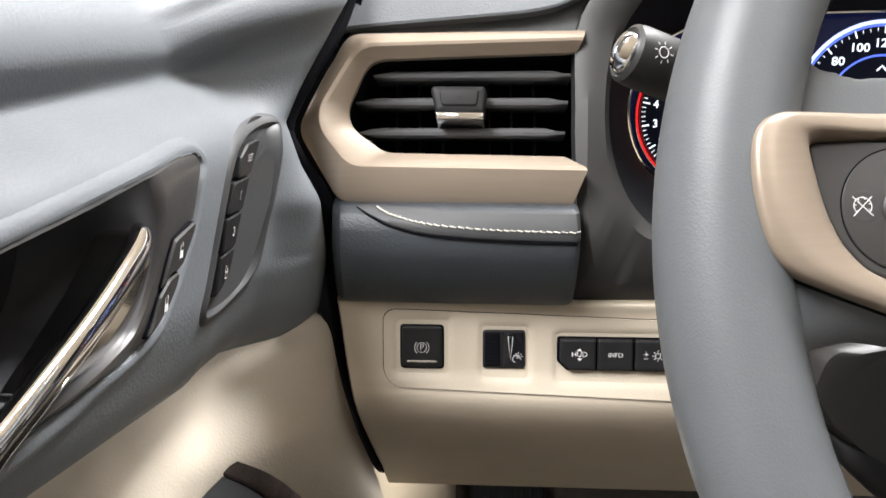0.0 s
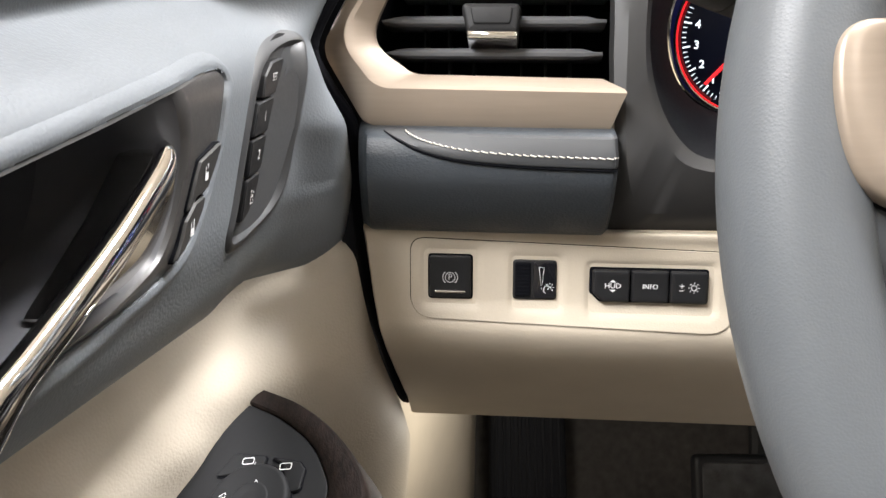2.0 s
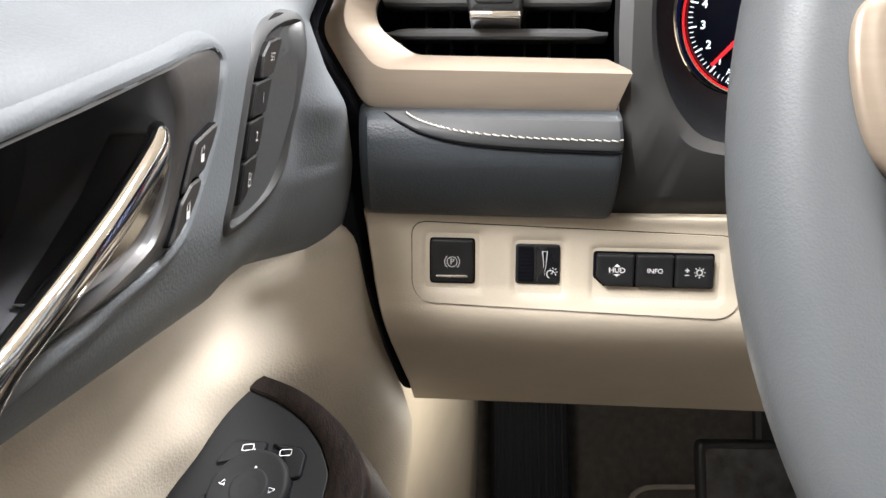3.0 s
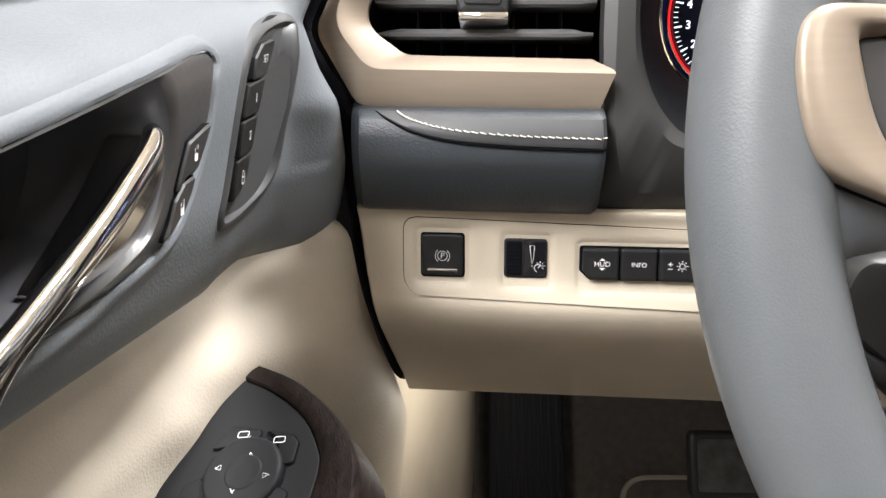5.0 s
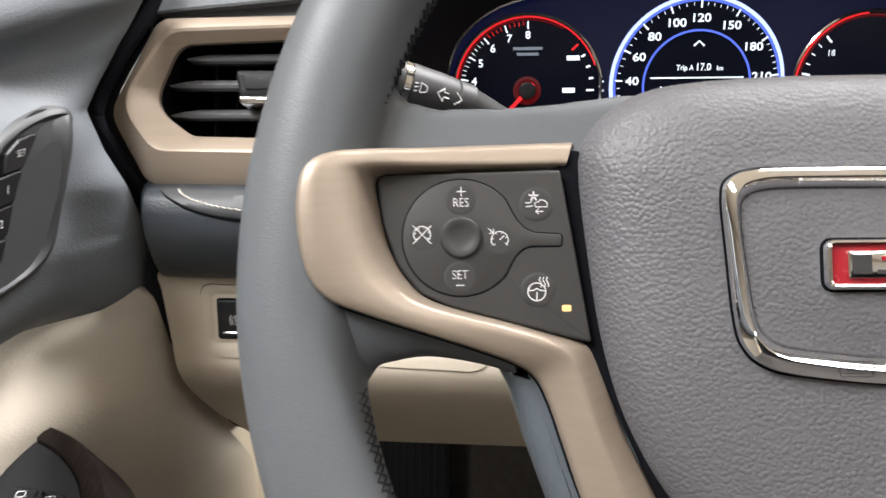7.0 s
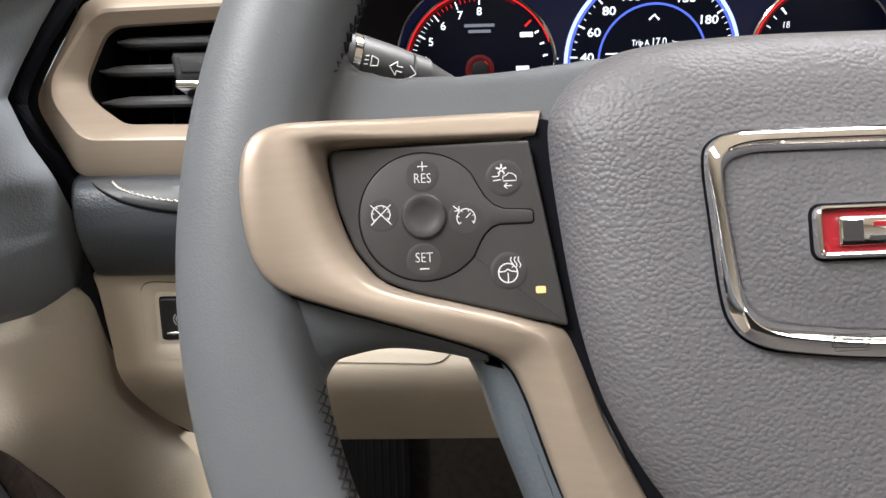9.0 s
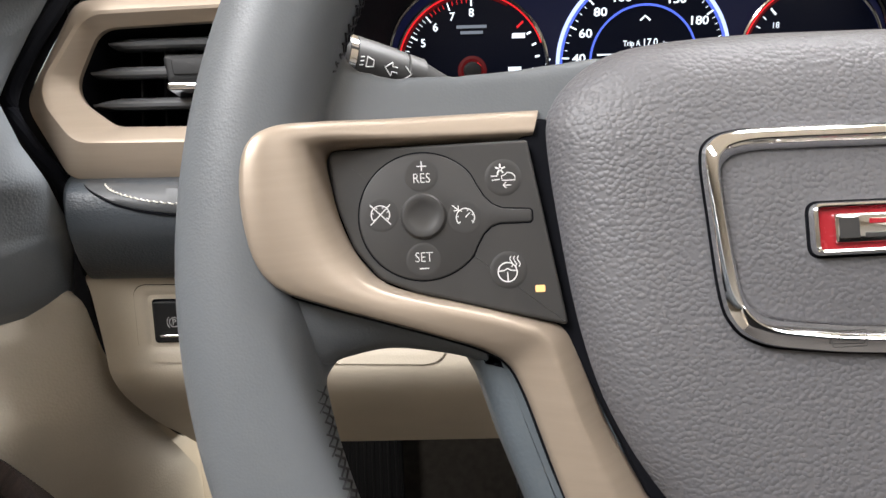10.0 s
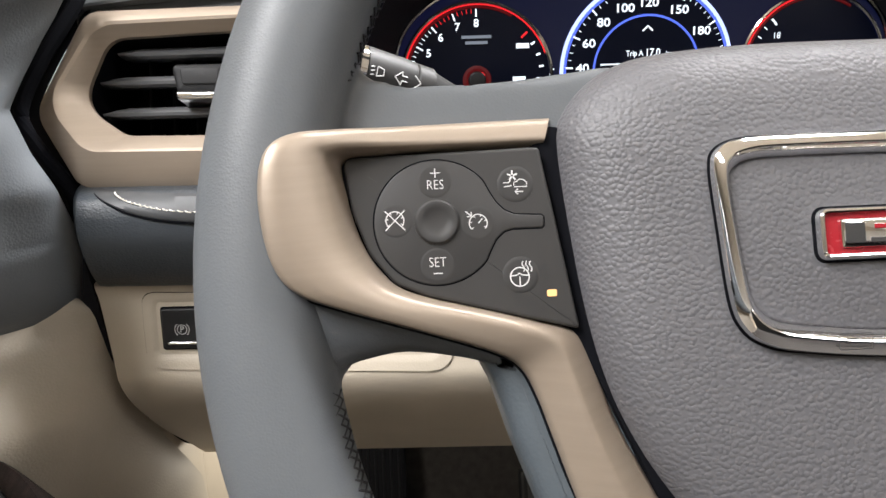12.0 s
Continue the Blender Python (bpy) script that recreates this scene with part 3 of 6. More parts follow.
KEY_WELL = mm([(333.5, 651.4), (319, 636), (312.5, 622.4), (307.5, 608.4), (303, 597.6), (294, 592.0), (285, 589.6), (283.2, 592.6), (286.6, 606), (290.6, 621), (296.6, 634.4), (305.4, 644.6), (318, 650.2)])
part("key_well", grid([wrap(rounded(KEY_WELL, 0.002, 3), -0.0030), wrap(rounded(KEY_WELL, 0.002, 3), -0.0014)], ring=True, caps=True), RUBBER_AND_SHADE, door, "black slot under the memory keys")
MEMORY_KEYS = [mm([(331.5, 649.6), (317.8, 636), (304.2, 634.7), (308.5, 643.3), (318.5, 647.9)]), mm([(317.2, 635.2), (310.8, 622.5), (293.6, 621.8), (299.6, 633.9)]),
               mm([(310.3, 621.7), (305.9, 608.9), (290.2, 607.8), (293.4, 621.0)]), mm([(305.6, 608.1), (301.8, 598.7), (294.1, 593.8), (286.3, 591.8), (289.8, 607.0)])]
for k, word in enumerate(("SET", "1", "2", "")):
    quad = MEMORY_KEYS[k]
    c = sum(np.array(p) for p in quad) / len(quad)
    outline = [tuple(p) for p in rounded(quad, 0.0012, 3)]
    key = part("memory_key", grid([wrap(outline, -0.004), wrap(outline, 0.0014), wrap(inset(outline, 0.0006), 0.0020)], ring=True, caps=True), BLACK_PLASTIC, door, "black memory key")
    fm = axes((door_x(*c) + 0.0024, c[0], c[1]), (0.06, 1, 0), (0.14, 0, 0.99), (1, 0, 0))
    if word:
        mark = letters(word, 0.0052 if k else 0.0042, fm, 0.001, 0, 0)
    else:
        mark = ribbon([[(-0.0014, -0.0022), (0.0016, -0.0022), (0.0016, 0.0002), (-0.0014, 0.0002), (-0.0014, -0.0022)], [(-0.0012, 0.0004), (-0.0012, 0.0026), (0.0002, 0.0026)], [(0.0005, 0.0002), (0.0016, 0.002)]], 0.0005, fm, 0)
    part("key_mark", mark, WHITE_MARK, key)

# armrest switch plate with its wooden edge
W_OUT = mm([(-3.4, 40.2), (18, 27.6), (36.5, 10), (48, -8), (52.6, -21), (52.4, -39), (48, -70), (38, -120)])
W_IN = mm([(-9.6, 32.8), (11.4, 19.6), (27, 4), (34.9, -12), (35.9, -20.4), (33.2, -36), (24, -70), (8, -120)])
wo, wi = spline(W_OUT, 48), spline(W_IN, 48)
rows = []
for f, h in ((-0.16, -0.030), (-0.05, -0.012), (0.0, -0.004), (0.04, -0.0012), (0.12, 0.0006), (0.5, 0.0014), (0.88, 0.001), (0.97, 0.0002), (1.0, -0.002)):
    rows.append([on(SWITCH, o + (i - o) * f, h) for o, i in zip(wo, wi)])
part("wood_trim", grid(list(map(list, zip(*rows))), caps=True), WOOD, door, "dark brown open-pore wooden edge of the armrest")
face = [tuple(p) for p in wi] + mm([(-82, -120), (-60, -70), (-36.7, -22.1), (-20.7, 10)])
part("switch_plate", plate(face, SWITCH, -0.03, -0.0002, 0.0008), SWITCH_PLASTIC, door, "dark plastic plate with mirror and window switches")
left_btn = mm([(-14.5, -5.5), (-6.8, 4.8), (8.0, 1.2), (6.8, -4)])
right_btn = mm([(9.4, 0.6), (23.0, -3.6), (25.6, -7.2), (24.6, -16.6), (20.5, -17.2), (15, -3)])
for quad, name in ((left_btn, "mirror_button"), (right_btn, "mirror_button"), (mm([(-25, -30), (-22.5, -21), (-15.5, -18.6), (-11, -26), (-3, -31), (-4, -42), (-22, -44)]), "window_switch"), (mm([(0, -32), (14, -31), (20, -27), (24, -30), (22, -44), (2, -44)]), "window_switch")):
    o = [tuple(p) for p in rounded(quad, 0.0015, 3)]
    part("button_gap", plate(inset(o, -0.0006), SWITCH, -0.003, 0.0001, 0.00005, 1), RUBBER_AND_SHADE, door)
    b = part(name, plate(o, SWITCH, -0.003, 0.0010, 0.0006), SWITCH_PLASTIC, door)
    if name == "mirror_button":
        s = -1 if quad is left_btn else 1
        cx, cy = (0.0, 0.0) if s < 0 else (0.0172, -0.0050)
        box_line = [tuple(p) for p in rounded(mm([(cx / MM - 2.6, cy / MM - 1.2), (cx / MM + 2.4, cy / MM - 1.6), (cx / MM + 2.6, cy / MM + 1.2), (cx / MM - 2.4, cy / MM + 1.6)]), 0.0008, 3)]
        icon = ribbon([box_line + box_line[:1], [(cx - s * 0.003, cy - 0.0022), (cx - s * 0.0034, cy - 0.0012)]], 0.0003, SWITCH, 0.0011)
        part("mirror_mark", icon, WHITE_MARK, b)
kc = (0.0036, -0.0198)
part("knob_gap", plate(circle(0.0182, *kc), SWITCH, -0.003, 0.0004, 0.0001, 1), RUBBER_AND_SHADE, door)
knob = part("mirror_knob", plate(circle(0.0174, *kc), SWITCH, -0.002, 0.0034, 0.0022, 5), SWITCH_PLASTIC, door, "round four-way mirror switch")
part("knob_centre", plate(circle(0.0085, kc[0] + 0.001, kc[1]), SWITCH, 0.002, 0.0038, 0.0014, 4, dish=0.0006), SWITCH_PLASTIC, knob)
arrows = bmesh.new()
for dx, dy, a in ((2.9, 7.1, 0), (-10.4, 3.3, 90), (11.2, -2.9, -90), (-1.9, -7.6, 180)):
    c, s = math.cos(radians(a)), math.sin(radians(a))
    tri = [(0, 1.6), (-1.2, -1.0), (1.2, -1.0), (0, 1.6)]
    ribbon([[(kc[0] + (dx + c * x - s * y) * MM, kc[1] + (dy + s * x + c * y) * MM) for x, y in tri]], 0.00026, SWITCH, 0.00352, arrows)
part("arrow_marks", arrows, WHITE_MARK, knob)

# window sill strip, window frame post and mirror corner cover
sill_line = [(-0.1405, y, 0.7085 + 0.11 * (y - 0.3)) for y in np.linspace(-0.9, 0.405, 30)]
part("window_seal", sweep(sill_line, 0.0022, 8), DARK_PLASTIC, door, "black rubber strip along the window")
part("window_strip", sweep([(x - 0.0046, y, z + 0.0030) for x, y, z in sill_line], 0.0020, 10), CHROME_DULL, door, "bright strip along the window")
for x, y, w2 in ((-0.137, 0.408, 0.0055), (-0.1335, 0.420, 0.004)):
    part("window_post", sweep([(x, y, 0.70), (x - 0.012, y + 0.02, 0.88), (x - 0.02, y + 0.04, 1.05)], w2, 8), BLACK_PLASTIC if w2 > 0.005 else DARK_PLASTIC, door)
cover = []
for z, grow in ((0.704, 0.0), (0.722, 0.0), (0.75, -0.002), (0.80, -0.008), (0.88, -0.02), (1.0, -0.04)):
    ring = rounded([(-0.130, 0.420), (-0.092, 0.405 - grow), (-0.066 + grow, 0.418 - grow), (-0.060 + grow, 0.50), (-0.13, 0.52)], 0.012, 6)
    cover.append([Vector((p[0] - (z - 0.72) * 0.1, p[1] + (z - 0.72) * 0.12, z)) for p in ring])
part("mirror_cover", grid(cover, ring=True, caps=True), BLACK_PLASTIC, door, "dark grey triangular cover behind the mirror")

# ---- dash: shut-line seal, side closing panel ----
seal = thing("door_seal", "black rubber seal in the gap between door and dash", "door seal", (-0.06, 0.4, 0.6))
SEAL = [(-0.050, 0.52, 0.80), (-0.044, 0.435, 0.738), (-0.051, 0.412, 0.703), (-0.066, 0.396, 0.675), (-0.0755, 0.388, 0.652), (-0.068, 0.385, 0.634), (-0.0575, 0.385, 0.616),
        (-0.0570, 0.393, 0.59), (-0.0560, 0.402, 0.56), (-0.0525, 0.405, 0.525), (-0.0448, 0.421, 0.485), (-0.0392, 0.455, 0.445), (-0.0372, 0.480, 0.4275)]
part("seal_lip", sweep(spline(SEAL, 80), [0.0036 * min(1.0, 0.35 + (79 - k) / 14) for k in range(80)], 10), RUBBER_AND_SHADE, seal)
line = spline(SEAL, 60)
part("seal_backing", grid([[Vector((p[0] + dx, p[1] + dy, p[2])) for p in line[:-5]] for dx, dy in ((0.006, 0.008), (0.0, 0.012), (-0.03, 0.016), (-0.09, 0.02))]), RUBBER_AND_SHADE, seal)

# ---- dash: top pad ----
dash = thing("dashboard", "grey, beige and bronze car dashboard with a stitched leather band", "dashboard", (0.1, 0.45, 0.5))
EDGE = [(-0.050, 0.7015), (-0.03, 0.7035), (0.01, 0.7065), (0.045, 0.7095), (0.065, 0.715), (0.09, 0.7285), (0.133, 0.7515), (0.18, 0.766), (0.24, 0.773), (0.30, 0.766), (0.347, 0.7515), (0.39, 0.73), (0.46, 0.70)]


EDGE_FINE = spline(EDGE, 120)


def edge_z(x):
    return table(EDGE_FINE, x)


def top_z(x, y):
    """Height of the dash top."""
    z0 = edge_z(x)
    left = table([(0.405, 0), (0.409, 0.004), (0.418, 0.0115), (0.441, 0.0265), (0.48, 0.0365), (0.54, 0.042), (0.64, 0.046), (0.85, 0.046)], y)
    k = smooth01(0.02, 0.16, x)
    crown = table([(0.405, 0), (0.410, 0.006), (0.425, 0.012), (0.47, 0.016), (0.54, 0.016), (0.85, 0.006)], y)
    return z0 + left * (1 - k) + crown * k


def edge_y(x):
    return 0.4085 - 0.1 * max(x, -0.05) * smooth01(0.25, 0.0, x)


pad = []
xs = spline([(p[0],) for p in EDGE], 70)
for d in (-0.010, -0.004, 0.0, 0.001, 0.003, 0.006, 0.010, 0.016, 0.026, 0.04, 0.06, 0.09, 0.14, 0.22, 0.32, 0.42):
    line = []
    for (x,) in xs:
        y = edge_y(x) + max(d, 0.0)
        z = top_z(x, 0.405 + d) if d >= 0 else edge_z(x) + d * 0.35
        line.append(Vector((x, y + (0.006 if d < -0.005 else 0), z)))
    e = line[0]
    line.insert(0, Vector((e.x - 0.003, e.y + 0.001, e.z - 0.004)))
    line.insert(0, Vector((e.x - 0.004, e.y + 0.001, e.z - 0.03)))
    pad.append(line)
part("top_pad", grid(pad), DASH_SKIN, dash, "grey grained soft dash top")
slot = thing("defroster_vent", "oval demister outlet with black slots in the dash top", "vent", (0.02, 0.46, 0.74))


def lay(p, off):
    return Vector((p[0], p[1], top_z(p[0], p[1] - edge_y(p[0]) + 0.405) + off))


DEF_RIM = [(-0.021, 0.446), (-0.008, 0.441), (0.012, 0.446), (0.041, 0.467), (0.061, 0.489), (0.050, 0.500), (0.025, 0.503), (-0.004, 0.492), (-0.018, 0.467)]
ring = spline(DEF_RIM, 60, True)
rows = [[lay(p, h) for p in inset(ring, d)] for d, h in ((-0.001, -0.002), (0.001, 0.0010), (0.003, 0.0018), (0.0065, 0.0014), (0.0076, -0.0004))]
part("surround", grid(rows, ring=True), DASH_SKIN, slot)
well = inset(ring, 0.0076)
part("well", grid([[lay(p, 0.0009) for p in inset(ring, 0.0072)], [lay(p, 0.0012) for p in well]], ring=True, caps=True), RUBBER_AND_SHADE, slot, "black outlet opening")
for k in range(3):
    f = (k + 0.9) / 3.4
    a, b = np.array((-0.016, 0.450)) * (1 - f) + np.array((0.050, 0.480)) * f, np.array((-0.010, 0.484)) * (1 - f) + np.array((0.044, 0.500)) * f
    part("bar", sweep([lay(p, 0.0018) for p in (a, (a + b) / 2, b)], 0.0011, 6), DASH_SKIN, slot)

# pale pillar trim beside the windscreen
pillar = []
for z in (0.70, 0.74, 0.78, 0.84, 0.92, 1.05):
    s = z - 0.74
    pillar.append([Vector((p[0] - 0.02 * s, p[1] - 0.25 * s, z)) for p in rounded([(-0.068, 0.548), (-0.004, 0.550), (0.010, 0.60), (-0.03, 0.66), (-0.09, 0.62)], 0.016, 6)])
tagged(part("pillar_trim", grid(pillar, ring=True, caps=True), BEIGE), "smooth beige windscreen pillar trim beside the dash", "pillar trim")

# ---- dash: leather band under the vent ----
BAND = [(0.6170, 0.3785), (0.6160, 0.370), (0.6130, 0.3635), (0.6080, 0.3605), (0.602, 0.3592), (0.593, 0.3598), (0.582, 0.3645), (0.574, 0.3695), (0.568, 0.375), (0.5655, 0.380)]
band_curve = spline(BAND, 40)
BAND_X0, BAND_X1 = -0.0535, 0.0635


def band_y(x, z, off=0.0):
    zs = [p[0] for p in band_curve][::-1]
    ys = [p[1] for p in band_curve][::-1]
    end = 0.010 * (1 - smooth01(BAND_X0, BAND_X0 + 0.007, x)) ** 2 + 0.006 * smooth01(BAND_X1 - 0.004, BAND_X1, x) ** 2
    return float(np.interp(z, zs, ys)) - 0.1 * x - off + end


band_x = list(BAND_X0 + (BAND_X1 - BAND_X0) * np.array([0, 0.01, 0.025, 0.04, 0.06])) + list(np.linspace(BAND_X0 + 0.01, BAND_X1 - 0.006, 40)) + [BAND_X1 - 0.004, BAND_X1 - 0.0025, BAND_X1 - 0.001, BAND_X1]
part("leather_band", grid([[Vector((x, band_y(x, p[0]), p[0])) for x in band_x] for p in band_curve]), ROLL_LEATHER, dash, "charcoal leather-wrapped band")
CREASE = [(-0.041, 0.6155), (-0.033, 0.6112), (-0.024, 0.6072), (-0.007, 0.6034), (0.018, 0.6013), (0.040, 0.6006), (0.0635, 0.6002)]
cr = spline(CREASE, 60)
rows = []
for f, o in ((0.0, 0.0006), (0.2, 0.0013), (0.6, 0.0016), (0.85, 0.0016), (0.95, 0.0011), (1.0, -0.0002)):
    line = []
    for x, zc in cr:
        z = 0.6165 + (zc - 0.6165) * f
        line.append(Vector((x, band_y(x, z, o), z)))
    rows.append(line)
part("leather_flap", grid(rows), FLAP_LEATHER, dash, "stitched upper edge of the leather band")
# thin black line laid in the fold, standing for its crease shadow
part("flap_crease_shade", sweep([Vector((x, band_y(x, zc, 0.0004), zc - 0.0003)) for x, zc in cr], 0.0006, 6), RUBBER_AND_SHADE, dash, "dark line of painted crease shade under the stitched edge")
seam = [(x, zc + 0.0052) for x, zc in cr if zc + 0.0052 < 0.6158]
thread = bmesh.new()
dense = spline(seam, 33 * 4)
for k in range(33):
    a, b, c = dense[k * 4], dense[k * 4 + 1], dense[min(k * 4 + 3, len(dense) - 1)]
    sweep([Vector((p[0], band_y(p[0], p[1], o), p[1] + dz)) for p, o, dz in ((a, 0.0013, 0.0002), (b, 0.0023, 0.0001), ((b + c) / 2, 0.0024, -0.0001), (c, 0.0013, -0.0003))], 0.00029, 6, thread)
tagged(part("stitching", thread, THREAD, dash), "pale contrast stitching", kind="stuff")

# ---- dash: beige knee panel ----
KNEE = [(0.5668, 0.386), (0.5664, 0.381), (0.5645, 0.3800), (0.558, 0.3812), (0.545, 0.3802), (0.532, 0.3788), (0.524, 0.3762), (0.517, 0.3742), (0.508, 0.3770), (0.498, 0.3838), (0.486, 0.3950), (0.468, 0.4145), (0.446, 0.443), (0.4235, 0.472), (0.4205, 0.480), (0.423, 0.52)]
KNEE_LEFT = [(0.42, -0.0345), (0.446, -0.0355), (0.472, -0.0380), (0.492, -0.0410), (0.51, -0.0445), (0.532, -0.0490), (0.5668, -0.0535)]
knee_curve = spline(KNEE, 70)


def knee_y(x, z, off=0.0):
    zs = [p[0] for p in knee_curve[:-9]][::-1]
    ys = [p[1] for p in knee_curve[:-9]][::-1]
    return float(np.interp(z, zs, ys)) - 0.08 * x - off


rows = []
for z, y in knee_curve:
    x0 = table(KNEE_LEFT, z)
    line = [Vector((x0 - 0.0005, y - 0.08 * x0 + 0.02, z)), Vector((x0, y - 0.08 * x0 + 0.0025, z))]
    line += [Vector((x, y - 0.08 * x, z)) for x in list(x0 + np.array([0.001, 0.003])) + list(np.linspace(x0 + 0.008, 0.42, 44))]
    rows.append(line)
part("knee_panel", grid(rows), BEIGE, dash, "beige moulded knee panel")
rows = []
SW_L, SW_R = -0.030, 0.1245


def sw_top(x):
    return 0.5622 - 0.03 * (x - SW_L)


def sw_bottom(x):
    return 0.5232 - 0.028 * (x - SW_L)


POCKETS = [(-0.0265, 0.0055, 0.527, 0.559), (0.0165, 0.0455, 0.5255, 0.5565), (0.0535, 0.1185, 0.5245, 0.5535)]


def pocket(x, z):
    best = 0.0
    for x0, x1, z0, z1 in POCKETS:
        best = max(best, smooth01(x0, x0 + 0.005, x) * smooth01(x1, x1 - 0.005, x) * smooth01(z0, z0 + 0.004, z) * smooth01(z1, z1 - 0.004, z))
    return best


def sw_y(x, z):
    return knee_y(x, z, 0.0011) + 0.0017 * pocket(x, z)


for f in [0, 0.02, 0.05, 0.09, 0.14, 0.2] + list(np.linspace(0.24, 0.8, 26)) + [0.86, 0.91, 0.95, 0.98, 1.0]:
    r = 0.0095 if f < 0.5 else 0.0065
    height = 0.038
    d = min(f, 1 - f) * height
    cut = r - math.sqrt(max(0.0, r * r - max(0.0, r - d) ** 2))
    line = []
    for x in np.linspace(SW_L + cut, SW_R - cut * 1.3, 110):
        z = sw_bottom(x) * (1 - f) + sw_top(x) * f
        line.append(Vector((x, sw_y(x, z), z)))
    rows.append(line)
sheet = grid(rows)
border = [e for e in sheet.edges if e.is_boundary]
skirt = bmesh.ops.extrude_edge_only(sheet, edges=border)["geom"]
bmesh.ops.translate(sheet, verts=[v for v in skirt if isinstance(v, bmesh.types.BMVert)], vec=(0, 0.004, 0))
part("switch_panel", sheet, BEIGE, dash, "beige switch panel inset in the knee panel")
outline = [(v.x, v.z) for v in rows[0]] + [(r[-1].x, r[-1].z) for r in rows[1:-1]] + [(v.x, v.z) for v in rows[-1][::-1]] + [(r[0].x, r[0].z) for r in rows[-2:0:-1]]
groove = [Vector((p[0], knee_y(p[0], p[1], 0.00005), p[1])) for p in inset(outline, -0.0004)]
part("panel_gap", grid([groove, [Vector((p[0], knee_y(p[0], p[1], 0.00025), p[1])) for p in inset(outline, 0.0006)]], ring=True), RUBBER_AND_SHADE, dash, "dark joint round the switch panel")


def face_frame(x, z, off=0.0):
    y = sw_y(x, z) - off
    return axes((x, y, z), (0.9968, -0.0798, 0), (0.0, 0.0995, 0.995), (-0.0794, -0.9918, 0.0992))


# parking brake switch
fm = face_frame(-0.0105, 0.543)
brake = thing("parking_brake_switch", "black square parking brake switch with a chrome strip", "switch", (-0.0105, 0.381, 0.543))
o = [tuple(p) for p in rounded(box(0.0222, 0.0226), 0.0022, 5)]
part("switch_frame", plate(o, fm, -0.006, 0.0012, 0.0007), RUBBER_AND_SHADE, brake)
cap = part("switch_cap", plate([tuple(p) for p in rounded(box(0.0204, 0.0208), 0.0018, 5)], fm, 0.0, 0.0026, 0.0009, dish=0.0004), BLACK_PLASTIC, brake)
mark = ribbon([arc(0, -0.0003, 0.0024, 0, 360, 30), arc(0, -0.0003, 0.0036, 130, 230, 12), arc(0, -0.0003, 0.0036, -50, 50, 12)], 0.00036, fm, 0.00268)
letters("P", 0.0042, fm, 0, -0.0003, 0.00268, mark)
part("brake_mark", mark, GREY_MARK, cap)
part("chrome_strip", plate([tuple(p) for p in rounded(box(0.0152, 0.0014, 0, -0.0073), 0.0005, 3)], fm, 0.0018, 0.0034, 0.0005), CHROME, cap, "thin chrome strip")

# dimmer wheel switch
fm = face_frame(0.0305, 0.5423)
dimmer = thing("dimmer_switch", "black instrument dimmer with a ribbed thumb wheel", "switch", (0.0305, 0.379, 0.5423))
part("switch_frame", plate([tuple(p) for p in rounded(box(0.0213, 0.0196), 0.0020, 4)], fm, -0.006, 0.0016, 0.0007), BLACK_PLASTIC, dimmer)
part("label_face", plate([tuple(p) for p in rounded(box(0.0108, 0.0180, 0.0046, 0), 0.0012, 4)], fm, 0.0, 0.0021, 0.0004), GLOSS_BLACK, dimmer)
thumb = part("thumb_wheel", plate([tuple(p) for p in rounded(box(0.0078, 0.0172, -0.0057, 0), 0.001, 4)], fm, 0.0, 0.0022, 0.0008), RUBBER_AND_SHADE, dimmer, "ribbed black thumb wheel")
for k in range(9):
    part("rib", plate(box(0.0072, 0.0009, -0.0057, -0.0072 + k * 0.0018), fm, 0.0015, 0.00235, 0.0002, 2), RUBBER_AND_SHADE, thumb)
mark = ribbon([[(0.0020, 0.0064), (0.0044, 0.0064), (0.0033, -0.0050), (0.0020, 0.0064)], arc(0.0062, -0.0046, 0.0019, 20, 250, 14), [(0.0062, -0.0046), (0.0074, -0.0030)]], 0.0003, fm, 0.00225)
for a in (0, 45, 90, -45, 135):
    ribbon([[(0.0072 + 0.0014 * math.cos(radians(a)), -0.0034 + 0.0014 * math.sin(radians(a))), (0.0072 + 0.0022 * math.cos(radians(a)), -0.0034 + 0.0022 * math.sin(radians(a)))]], 0.0003, fm, 0.00225, mark)
part("dimmer_mark", mark, WHITE_MARK, dimmer)

